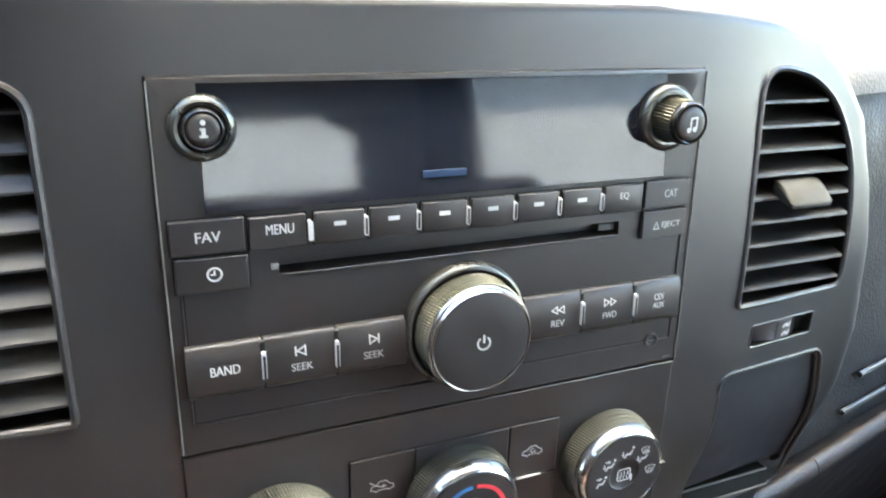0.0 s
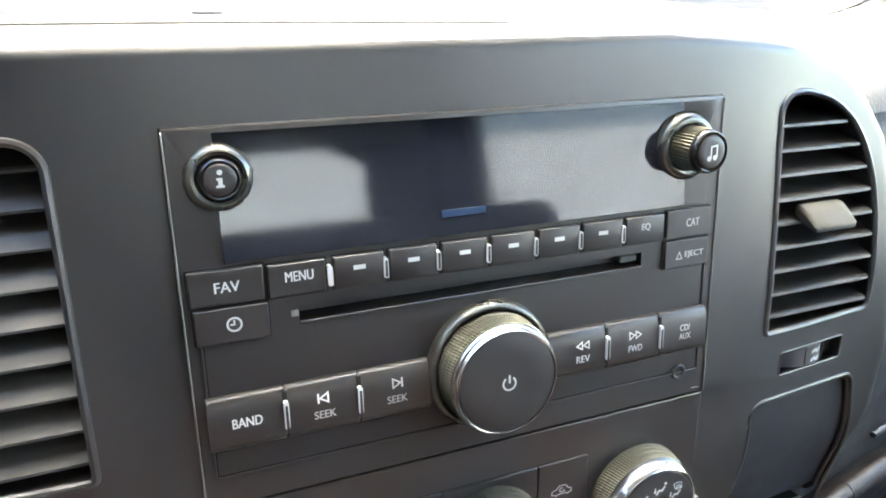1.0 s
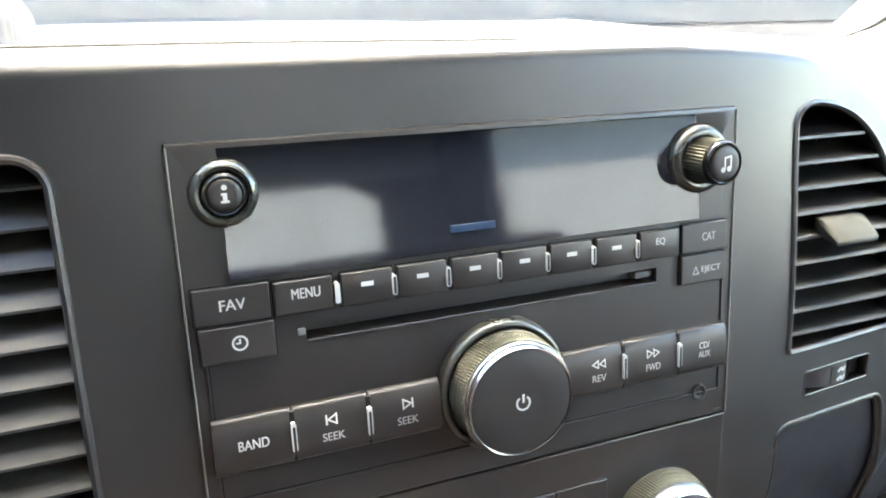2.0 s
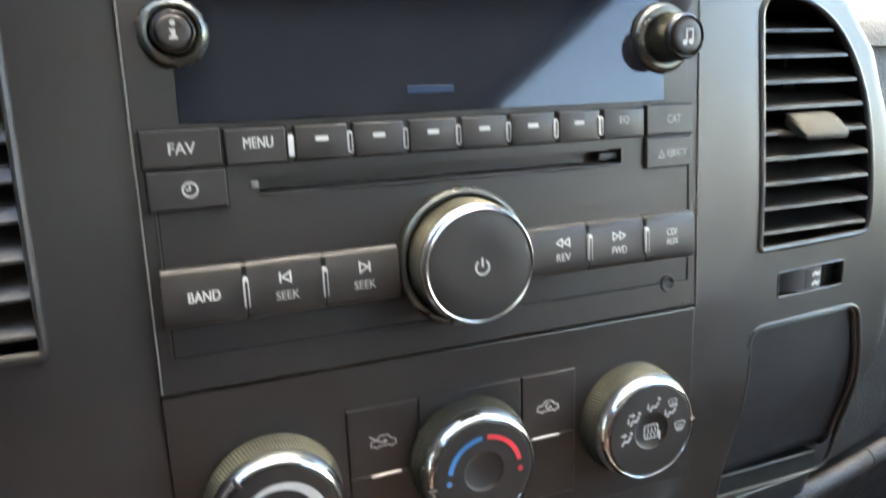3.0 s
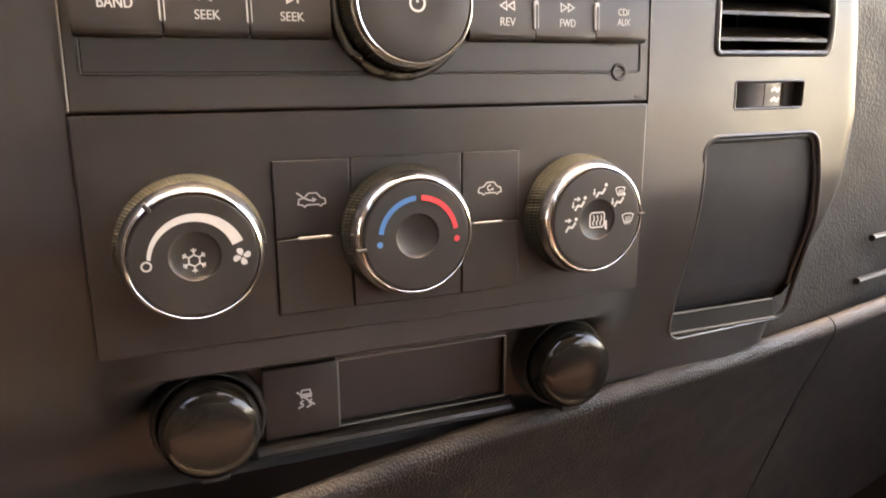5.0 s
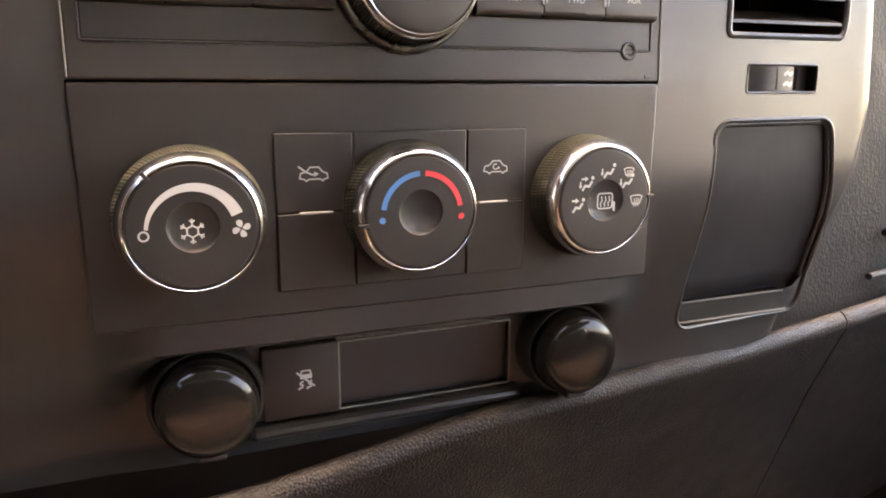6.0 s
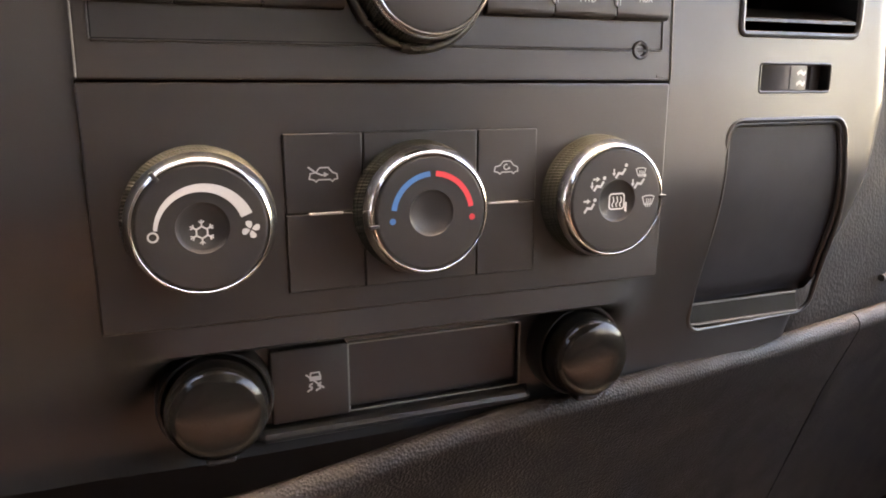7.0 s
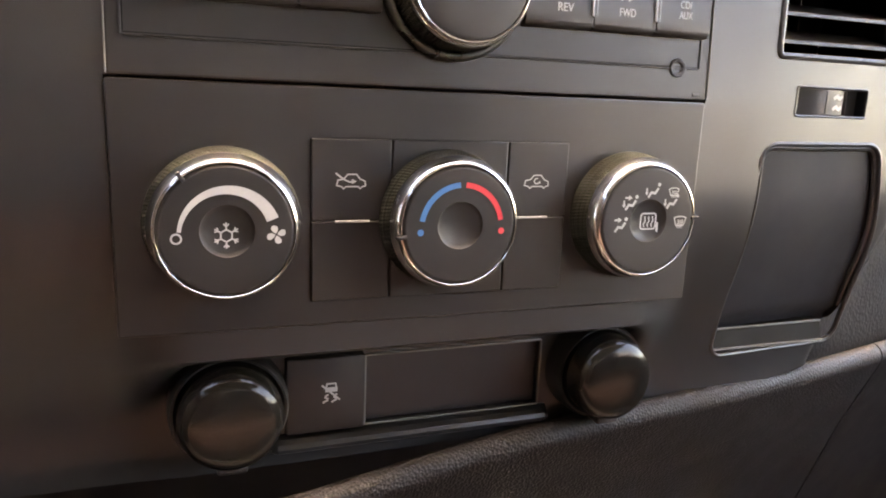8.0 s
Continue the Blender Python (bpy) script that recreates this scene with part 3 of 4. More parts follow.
k = key(-0.1125, -0.0872, 0.0802, 0.0926)
legend(text("FAV", -0.0998, 0.0865, -0.00205, 0.0038, 0.0085), k)
k = key(-0.1118, -0.0865, 0.0660, 0.0788)
b = ribbon(bmesh.new(), circle(-0.0985, 0.0726, 0.0024), 0.0007, -0.00205, True)
ribbon(b, [(-0.0985, 0.0742), (-0.0985, 0.0726), (-0.0999, 0.0726)], 0.0006, -0.00205)
legend(b, k)
k = key(-0.0857, -0.0652, 0.0798, 0.0918)
legend(text("MENU", -0.0748, 0.0870, -0.00205, 0.0037, 0.0100), k)
for i in range(6):
    cx = -0.0525 + 0.0212 * i
    k = key(cx - 0.0095, cx + 0.0095, 0.0798, 0.0918)
    legend(poly(bmesh.new(), [(cx - 0.0023, 0.0863), (cx + 0.0023, 0.0863), (cx + 0.0023, 0.0880), (cx - 0.0023, 0.0880)], -0.00205), k)
k = key(0.0652, 0.0850, 0.0798, 0.0918)
legend(text("EQ", 0.0752, 0.0870, -0.00205, 0.0034, 0.0045), k)
for i in range(7):
    cx = -0.0636 + 0.0212 * i
    light_pipe(cx, 0.0815, 0.0892, -0.0025, i == 0)
k = key(0.0866, 0.1105, 0.0802, 0.0926)
legend(text("CAT", 0.1005, 0.0865, -0.00205, 0.0036, 0.0070), k)
k = key(0.0866, 0.1103, 0.0660, 0.0788)
b = text("EJECT", 0.1022, 0.0717, -0.00205, 0.0035, 0.0102)
ribbon(b, [(0.0926, 0.0702), (0.0956, 0.0702), (0.0941, 0.0734)], 0.0005, -0.00205, True)
legend(b, k)

CROWN = [(0.003, 0.0252), (-0.0020, 0.0253), (-0.0032, 0.0257), (-0.0039, 0.0266), (-0.0041, 0.0280), (-0.0042, 0.0310), (-0.0042, 0.0345), (-0.0041, 0.0375), (-0.0039, 0.0400), (-0.0036, 0.0420),
         (-0.0032, 0.0436), (-0.0028, 0.0447), (-0.0024, 0.0453), (-0.0018, 0.0456), (-0.0010, 0.0457), (0.003, 0.0457)]


def crown(x0, x1):
    return part("button", along_x(CROWN, x0, x1, 0.0005), M_KEY, radio, smooth=50, flat=False)


def seek(bm, cx, side, y):
    """A skip sign: a triangle outline and a bar."""
    ribbon(bm, [(cx - side * 0.0015, 0.0376), (cx + side * 0.0016, 0.0394), (cx - side * 0.0015, 0.0412)], 0.0006, y, True)
    ribbon(bm, [(cx + side * 0.0022, 0.0375), (cx + side * 0.0022, 0.0413)], 0.0007, y)
    return bm


def tilt_legend(bm):
    """Lays a printed sign onto the crowned front of the lower keys."""
    for v in bm.verts:
        v.co.y = lerp_table([(z, y) for y, z in CROWN[3:14]], v.co.z) - 0.00030
        v.co.z -= 0.0002
    return bm


k = crown(-0.1112, -0.0840)
legend(tilt_legend(text("BAND", -0.0978, 0.0362, 0, 0.0036, 0.0105)), k)
k = crown(-0.0835, -0.0560)
legend(tilt_legend(merge(text("SEEK", -0.0695, 0.0329, 0, 0.0031, 0.0082), seek(bmesh.new(), -0.0695, -1, 0))), k)
k = crown(-0.0555, -0.0272)
legend(tilt_legend(merge(text("SEEK", -0.0410, 0.0329, 0, 0.0031, 0.0082), seek(bmesh.new(), -0.0410, 1, 0))), k)
k = crown(0.0272, 0.0557)
b = bmesh.new()
for dx in (-0.0017, 0.0017):
    ribbon(b, [(0.0435 + dx + 0.0013, 0.0375), (0.0435 + dx - 0.0014, 0.0391), (0.0435 + dx + 0.0013, 0.0407)], 0.0005, 0, True)
legend(tilt_legend(merge(text("REV", 0.0435, 0.0330, 0, 0.0031, 0.0066), b)), k)
k = crown(0.0562, 0.0842)
b = bmesh.new()
for dx in (-0.0017, 0.0017):
    ribbon(b, [(0.0707 + dx - 0.0013, 0.0375), (0.0707 + dx + 0.0014, 0.0391), (0.0707 + dx - 0.0013, 0.0407)], 0.0005, 0, True)
legend(tilt_legend(merge(text("FWD", 0.0707, 0.0330, 0, 0.0031, 0.0072), b)), k)
k = crown(0.0847, 0.1105)
legend(tilt_legend(merge(text("CD/", 0.0980, 0.0380, 0, 0.0029, 0.0055), text("AUX", 0.0980, 0.0339, 0, 0.0029, 0.0064))), k)
for cx in (-0.08375, -0.05575, 0.05595, 0.08445):
    part("key_gap", rbox(cx - 0.0009, cx + 0.0009, -0.0038, 0.0, 0.0262, 0.0450, 0.0002, 1), M_VOID, radio)
    light_pipe(cx, 0.0300, 0.0412, -0.0052, False, -0.0002, 0.0016)

part("aux_jack", lathe([(0.0039, 0.0), (0.0039, -0.0006), (0.0034, -0.0009), (0.0024, -0.0007), (0.0019, 0.0), (0.0018, 0.006), (0, 0.006)], 0.0992, 0.0132, 32), M_DARK, radio, "round black headphone socket")
part("corner_clip", rbox(0.1075, 0.1115, -0.0004, 0.001, 0.0018, 0.0030, 0.0002, 1), M_DARK, radio)


def diamond(kk, i):
    """Extra radius of a grip with slanting ridges, nicked across every fourth row."""
    ridge = (1, 0.1, -1, -0.1)[(i + kk // 3) % 4]
    return 0.00036 * (ridge if kk % 5 else ridge * 0.35 - 0.5)


# volume knob
part("volume_collar", lathe([(0.0276, 0.0), (0.0275, -0.0022), (0.0272, -0.0034), (0.0267, -0.0043), (0.0260, -0.0048), (0.0252, -0.0048), (0.0246, -0.0044), (0.0243, -0.0034), (0.0242, 0.0)], 0.0, 0.0378, 72), M_DISH, radio, "satin grey collar round the knob")
vol = part("volume_knob", lathe([(0.0239, 0.0)] + [(0.0237 - 0.00002 * j, -0.0010 - 0.00058 * j) for j in range(25)] + [(0.0229, -0.0160)], 0.0, 0.0378, 480, diamond), M_KNOB, radio, "knurled round volume knob", 15)
part("chrome_ring", lathe([(0.0230, -0.0148), (0.0232, -0.0156), (0.0231, -0.0165), (0.0227, -0.0170), (0.0224, -0.0166), (0.0223, -0.0172), (0.0220, -0.0183), (0.0215, -0.0190), (0.0211, -0.0189), (0.0209, -0.0178)], 0.0, 0.0378, 96), M_CHROME, vol, "polished chrome ring")
cap = part("cap", lathe([(0.0210, -0.0180), (0.0208, -0.0185), (0.0200, -0.0188), (0.010, -0.0183), (0, -0.0180)], 0.0, 0.0378, 96), M_KFACE, vol)
b = ribbon(bmesh.new(), arc(0.0006, 0.0372, 0.0027, 125, 415, 30), 0.0008, -0.0186)
ribbon(b, [(0.0006, 0.0374), (0.0006, 0.0408)], 0.0009, -0.0187)
part("power_sign", b, M_WHITE, vol, smooth=0)


def tune_knob(cx, cz, name, top, f=1.0):
    """A push knob in a shallow dish; top: depth of its cap."""
    dish = part(name, lathe([(r * f, q) for r, q in ((0.0114, 0.003), (0.0113, -0.0002), (0.0109, -0.0013), (0.0101, -0.0023), (0.0091, -0.0028), (0.0080, -0.0025), (0.0075, -0.0012), (0.0073, 0.0060), (0.0, 0.0062))], cx, cz, 56), M_DISH, radio, "round push knob in a grey dish")
    grip = part("grip", lathe([(r * f, q) for r, q in ((0.0071, 0.006), (0.0070, top + 0.0034), (0.0067, top + 0.0033))], cx, cz, 160, lambda kk, i: 0.00026 * f * (1, 0, -1, 0)[i % 4] if kk < 2 else 0), M_KNOB, dish, smooth=15)
    part("rim", lathe([(r * f, q) for r, q in ((0.0069, top + 0.0036), (0.00715, top + 0.0030), (0.0071, top + 0.0014), (0.0068, top + 0.0005), (0.0063, top), (0.0056, top + 0.0006))], cx, cz, 64), M_CAP, grip, "glossy black rim")
    part("cap", lathe([(r * f, q) for r, q in ((0.0055, top + 0.0010), (0.0053, top + 0.0001), (0.0046, top - 0.0004), (0.0030, top - 0.0003), (0, top - 0.0002))], cx, cz, 48), M_KFACE, dish)
    return dish


y, cz = -0.0052, 0.1238
k = tune_knob(-0.0985, cz, "info_knob", -0.0045)
b = disc(bmesh.new(), -0.0985, cz + 0.0026, 0.0009, y)
poly(b, [(-0.0985 + x, cz + z) for x, z in ((-0.0012, 0.0008), (0.0007, 0.0008), (0.0007, -0.0016), (0.0013, -0.0016), (0.0013, -0.0024), (-0.0014, -0.0024), (-0.0014, -0.0016), (-0.0007, -0.0016), (-0.0007, 0.0), (-0.0012, 0.0))], y)
part("info_sign", b, M_WHITE, k, smooth=0)
y, cz, cx = -0.0162, 0.1198, 0.0960
k = tune_knob(cx, cz, "tune_knob", -0.0155, 1.28)
b = disc(bmesh.new(), cx - 0.0018, cz - 0.0025, 0.0011, y)
disc(b, cx + 0.0012, cz - 0.0022, 0.0011, y)
ribbon(b, [(cx - 0.0010, cz - 0.0024), (cx - 0.0010, cz + 0.0023), (cx + 0.0020, cz + 0.0027), (cx + 0.0020, cz - 0.0020)], 0.0007, y - 0.0001)
part("note_sign", b, M_WHITE, k, smooth=0)

# the radio's face leans back a little more than the climate panel
for ob in radio.children_recursive:
    for v in ob.data.vertices:
        z = max(0.0, v.co.z)
        x = v.co.x
        v.co += Vector((0.006, TILT, -0.008)) * z + Vector((0.0003 - 0.003 * x, 0, -0.0004 * smoothstep(0.0, 0.03, z) * (1 - smoothstep(0.10, 0.13, z))))

# ---- climate panel ----
climate = thing("climate_panel", "dark grey climate control panel with three round knobs", "climate control", (0, 0, -0.043))
part("faceplate", rbox(-0.115, 0.115, 0.0, 0.050, -0.0862, -0.0004, 0.0009), M_FACE, climate)


def ckey(x0, x1, z0, z1, name="button"):
    part("key_gap", rbox(x0 - 0.0003, x1 + 0.0003, -0.00012, 0.002, z0 - 0.0003, z1 + 0.0003, 0), M_VOID, climate)
    return part(name, rbox(x0, x1, -0.0011, 0.002, z0, z1, 0.0005, 3), M_KEY, climate)


def car_sign(cx, cz, y, cross):
    b = bmesh.new()
    s = 0.00104
    body = [(-5, -1.2), (-4.6, 0.6), (-2.6, 1.0), (-1.2, 2.6), (1.8, 2.6), (3.2, 0.9), (4.8, 0.3), (5.0, -1.4), (3.9, -1.6), (3.2, -2.3), (2.4, -1.6), (-1.8, -1.6), (-2.6, -2.3), (-3.4, -1.6)]
    ribbon(b, [(cx + x * s, cz + z * s) for x, z in body], 0.0005, y, True)
    if cross:
        ribbon(b, [(cx - 5.4 * s, cz + 3.0 * s), (cx - 2.6 * s, cz + 0.9 * s), (cx - 0.6 * s, cz + 0.0), (cx + 0.6 * s, cz + 0.1 * s)], 0.0006, y - 0.00008)
        poly(b, [(cx + 0.2 * s, cz - 0.8 * s), (cx + 1.9 * s, cz + 0.2 * s), (cx + 0.2 * s, cz + 1.1 * s)], y - 0.00008)
    else:
        ribbon(b, arc(cx, cz + 0.4 * s, 1.0 * s, 60, 330, 14), 0.0005, y - 0.00008)
        poly(b, [(cx + 0.4 * s, cz - 0.6 * s), (cx + 1.8 * s, cz - 0.4 * s), (cx + 1.2 * s, cz + 0.6 * s)], y - 0.00016)
    return b


k = ckey(-0.0505, -0.0217, -0.0471, -0.0182)
part("fresh_air_sign", car_sign(-0.0365, -0.0333, -0.0013, True), M_WHITE, k, smooth=0)
ckey(-0.0505, -0.0217, -0.0768, -0.0476)
ckey(-0.0212, 0.0244, -0.0768, -0.0182)
k = ckey(0.0249, 0.0508, -0.0471, -0.0182)
part("recirculation_sign", car_sign(0.0372, -0.0336, -0.0013, False), M_WHITE, k, smooth=0)
ckey(0.0249, 0.0508, -0.0768, -0.0476)
part("indicator_bar", rbox(-0.0423, -0.0296, -0.0022, 0.0, -0.0480, -0.0469, 0.0004), M_PIPE, climate, "thin pale indicator light")
part("indicator_bar", rbox(0.0298, 0.0428, -0.0020, 0.0, -0.0479, -0.0469, 0.0004), M_PIPE, climate, "thin pale indicator light")


def climate_knob(cx, notch):
    cz = -0.0472
    rows = [(0.0258 - 0.00008 * j, -0.0012 - 0.00054 * j) for j in range(17)]
    skirt = part("knob", lathe([(0.0260, 0.0), (0.0259, -0.0008)] + rows + [(0.0243, -0.0104)], cx, cz, 480,
                 lambda kk, i: 0.75 * diamond(kk, i) if 2 <= kk <= 18 else 0), M_KNOB, climate, "round knurled climate knob", 15)
    part("chrome_ring", lathe([(0.0243, -0.0098), (0.0246, -0.0102), (0.0246, -0.0111), (0.0242, -0.0127), (0.0236, -0.0142), (0.0229, -0.0154), (0.0223, -0.0161), (0.0218, -0.0163), (0.0215, -0.0160), (0.0214, -0.0152)], cx, cz, 96), M_CHROME, skirt, "polished chrome ring")
    face = part("cap", lathe([(0.0215, -0.0152), (0.0213, -0.0158), (0.0206, -0.0163), (0.0202, -0.01632), (0.0090, -0.01632), (0.0086, -0.0163), (0.0083, -0.0159), (0.0072, -0.0155), (0.0050, -0.0149), (0.0025, -0.0145), (0, -0.0144)], cx, cz, 72), M_KFACE, skirt)
    a = radians(notch)
    m = Matrix.Translation((cx + 0.0222 * math.cos(a), -0.0155, cz + 0.0222 * math.sin(a))) @ Matrix.Rotation(-a, 4, "Y")
    bm = rbox(-0.0018, 0.0016, -0.0017, 0.0030, -0.0007, 0.0007, 0.0003)
    bmesh.ops.transform(bm, matrix=m, verts=bm.verts)
    part("pointer", bm, M_DARK, skirt)
    return face, cz


Y = -0.01652
f, cz = climate_knob(-0.080, 128)
part("fan_scale", ribbon(bmesh.new(), arc(-0.0798, cz - 0.0015, 0.0149, 174, 20, 40), 0.0012, Y, False, 0.0040), M_WHITE, f, smooth=0)
b = ribbon(bmesh.new(), circle(-0.0955, cz - 0.0020, 0.0015), 0.0006, Y, True)
part("off_sign", b, M_WHITE, f, smooth=0)
b = bmesh.new()
for q in range(4):
    a = radians(20 + 90 * q)
    pts = [(0.0003, 0.0), (0.0012, -0.0010), (0.0024, -0.0012), (0.0031, -0.0004), (0.0031, 0.0006), (0.0022, 0.0010), (0.0010, 0.0006)]
    poly(b, [(-0.0647 + x * math.cos(a) - z * math.sin(a), cz - 0.0014 + x * math.sin(a) + z * math.cos(a)) for x, z in pts], Y)
part("fan_sign", b, M_WHITE, f, smooth=0)
b = bmesh.new()
for q in range(6):
    a = radians(30 + 60 * q)
    c0, s0 = math.cos(a), math.sin(a)
    ribbon(b, [(-0.0804 + 0.0019 * c0, cz - 0.0012 + 0.0019 * s0), (-0.0804 + 0.0042 * c0, cz - 0.0012 + 0.0042 * s0)], 0.0005, Y - 0.0002 - 0.00006 * q)
    for d in (45, -45):
        e = a + radians(d)
        ribbon(b, [(-0.0804 + 0.0029 * c0, cz - 0.0012 + 0.0029 * s0), (-0.0804 + 0.0029 * c0 + 0.0012 * math.cos(e), cz - 0.0012 + 0.0029 * s0 + 0.0012 * math.sin(e))], 0.00042, Y - 0.00024 - 0.00006 * q)
ribbon(b, [(-0.0804 + 0.0020 * math.cos(radians(30 + 60 * q)), cz - 0.0012 + 0.0020 * math.sin(radians(30 + 60 * q))) for q in range(6)], 0.0005, Y - 0.0007, True)
part("snowflake_sign", b, M_WHITE, f, smooth=0)

f, cz = climate_knob(0.0, 190)
part("cold_scale", ribbon(bmesh.new(), arc(0.0005, cz - 0.0006, 0.0152, 171, 94, 24), 0.0020, Y), M_BLUE, f, "blue printed arc", smooth=0)
part("hot_scale", ribbon(bmesh.new(), arc(0.0005, cz - 0.0006, 0.0152, 86, 9, 24), 0.0020, Y), M_RED, f, "red printed arc", smooth=0)
part("cold_dot", disc(bmesh.new(), -0.0150, cz - 0.0022, 0.0012, Y), M_BLUE, f, smooth=0)
part("hot_dot", disc(bmesh.new(), 0.0160, cz - 0.0022, 0.0012, Y), M_RED, f, smooth=0)

f, cz = climate_knob(0.080, 2)


def seated_sign(b, cx, cz2, arrows, y):
    """A seat-shaped airflow sign with its arrows."""
    s = 0.0011
    disc(b, cx + 2.4 * s, cz2 + 2.2 * s, 0.7 * s, y, 12)
    ribbon(b, [(cx + 2.2 * s, cz2 + 1.0 * s), (cx + 0.9 * s, cz2 - 0.9 * s), (cx - 0.7 * s, cz2 - 0.6 * s), (cx - 1.9 * s, cz2 - 2.4 * s)], 0.9 * s, y)
    if "f" in arrows:
        ribbon(b, [(cx - 2.4 * s, cz2 + 1.9 * s), (cx - 0.9 * s, cz2 + 1.9 * s)], 0.7 * s, y)
        poly(b, [(cx - 0.9 * s, cz2 + 0.9 * s), (cx + 0.6 * s, cz2 + 1.9 * s), (cx - 0.9 * s, cz2 + 2.9 * s)], y)
    if "d" in arrows:
        ribbon(b, [(cx - 2.7 * s, cz2 + 1.0 * s), (cx - 2.7 * s, cz2 - 0.5 * s)], 0.6 * s, y)
        poly(b, [(cx - 3.5 * s, cz2 - 0.5 * s), (cx - 1.9 * s, cz2 - 0.5 * s), (cx - 2.7 * s, cz2 - 1.7 * s)], y)
    return b


def screen_sign(b, cx, cz2, s, y):
    """A windscreen outline with three rising heat lines."""
    ribbon(b, [(cx - 2.6 * s, cz2 + 1.6 * s), (cx - 1.2 * s, cz2 + 2.1 * s), (cx + 1.2 * s, cz2 + 2.1 * s), (cx + 2.6 * s, cz2 + 1.6 * s), (cx + 1.6 * s, cz2 - 1.2 * s), (cx - 1.6 * s, cz2 - 1.2 * s)], 0.45 * s, y, True)
    for d in (-0.9, 0, 0.9):
        ribbon(b, [(cx + d * s, cz2 + 1.0 * s), (cx + (d + 0.25) * s, cz2), (cx + (d - 0.25) * s, cz2 - 1.2 * s), (cx + d * s, cz2 - 2.2 * s)], 0.4 * s, y - 0.00008)
    return b


part("face_sign", seated_sign(bmesh.new(), 0.0668, cz - 0.0015, "f", Y), M_WHITE, f, smooth=0)
part("bilevel_sign", seated_sign(bmesh.new(), 0.0708, cz + 0.0072, "fd", Y), M_WHITE, f, smooth=0)
part("floor_sign", seated_sign(bmesh.new(), 0.0808, cz + 0.0120, "d", Y), M_WHITE, f, smooth=0)
part("mix_sign", screen_sign(seated_sign(bmesh.new(), 0.0900, cz + 0.0075, "d", Y), 0.0905, cz + 0.0112, 0.0009, Y - 0.0002), M_WHITE, f, smooth=0)
part("defrost_sign", screen_sign(bmesh.new(), 0.0950, cz - 0.0008, 0.0011, Y), M_WHITE, f, smooth=0)
b = ribbon(bmesh.new(), rrect(0.0762, 0.0832, cz - 0.0032, cz + 0.0030, 0.0012, 4), 0.0006, Y, True)
for d in (-0.0018, 0, 0.0018):
    ribbon(b, [(0.0797 + d, cz + 0.0019), (0.0797 + d + 0.0004, cz), (0.0797 + d - 0.0004, cz - 0.0012), (0.0797 + d, cz - 0.0024)], 0.0005, Y - 0.0001)
poly(b, [(0.0836, cz - 0.0006), (0.0846, cz - 0.0006), (0.0846, cz - 0.0048), (0.0836, cz - 0.0040)], Y)
part("rear_defog_sign", b, M_WHITE, f, smooth=0)


# ---- outlets and switch under the climate panel ----
def outlet(cx):
    cz = -0.1200
    o = thing("power_outlet", "black capped power outlet with hinged cover", "power outlet", (cx, 0.02, cz), "power outlets")
    part("socket", lathe([(0.0222, 0.0200), (0.0221, 0.0120), (0.0217, 0.0085), (0.0209, 0.0068), (0.0201, 0.0070), (0.0196, 0.0085), (0.0194, 0.040), (0, 0.040)], cx, cz, 64), M_BEZEL, o)
    prof = [(0.0190, 0.030), (0.0190, 0.0070), (0.0189, 0.0016), (0.0187, -0.0006), (0.0182, -0.0025), (0.0173, -0.0042), (0.0159, -0.0054), (0.0140, -0.0061), (0.0110, -0.0065), (0.006, -0.0068), (0, -0.0069)]
    c = part("cap", lathe(prof, cx, cz, 72), M_CAP, o, "domed black rubber cover")
    part("pull_tab", rbox(cx - 0.0055, cx + 0.0055, -0.0010, 0.0075, cz - 0.0212, cz - 0.0178, 0.0012, 3), M_DARK, c)
    return o


outlet(-0.0790)
outlet(0.0808)
sw = thing("traction_button", "black traction control button with white skid sign", "button", (-0.041, 0.02, -0.120))
k = part("button", rbox(-0.0575, -0.0258, 0.0145, 0.030, -0.1362, -0.1045, 0.0010, 3), M_KEY, sw)
b = bmesh.new()
cx, cz, s, y = -0.0400, -0.1195, 0.00125, 0.01425
ribbon(b, [(cx - 1.5 * s, cz + 1.6 * s), (cx - 1.2 * s, cz + 3.1 * s), (cx + 1.5 * s, cz + 3.1 * s), (cx + 1.9 * s, cz + 1.6 * s)], 0.55 * s, y, True)
poly(b, [(cx - 1.8 * s, cz + 1.5 * s), (cx + 2.2 * s, cz + 1.5 * s), (cx + 2.1 * s, cz + 0.3 * s), (cx - 1.7 * s, cz + 0.3 * s)], y - 0.00005)
for d in (-1.5, 1.3):
    ribbon(b, [(cx + (d + 0.8) * s, cz - 0.5 * s), (cx + (d - 0.1) * s, cz - 1.0 * s), (cx + (d - 0.2) * s, cz - 1.5 * s), (cx + (d + 0.5) * s, cz - 1.9 * s), (cx + (d + 0.4) * s, cz - 2.5 * s), (cx + (d - 0.6) * s, cz - 2.9 * s), (cx + (d - 1.0) * s, cz - 3.3 * s)], 0.65 * s, y)
ribbon(b, [(cx - 2.9 * s, cz + 2.8 * s), (cx + 3.0 * s, cz - 2.6 * s)], 0.6 * s, y - 0.0001)
part("skid_sign", b, M_WHITE, k, smooth=0)

# ---- cabin ----
W = Matrix.Identity(4)


def slab(name, boxes, material, label, category="wall"):
    return solo(name, merge(*[rbox(*bx, 0) for bx in boxes]), material, label, category, "structure", W, 0)


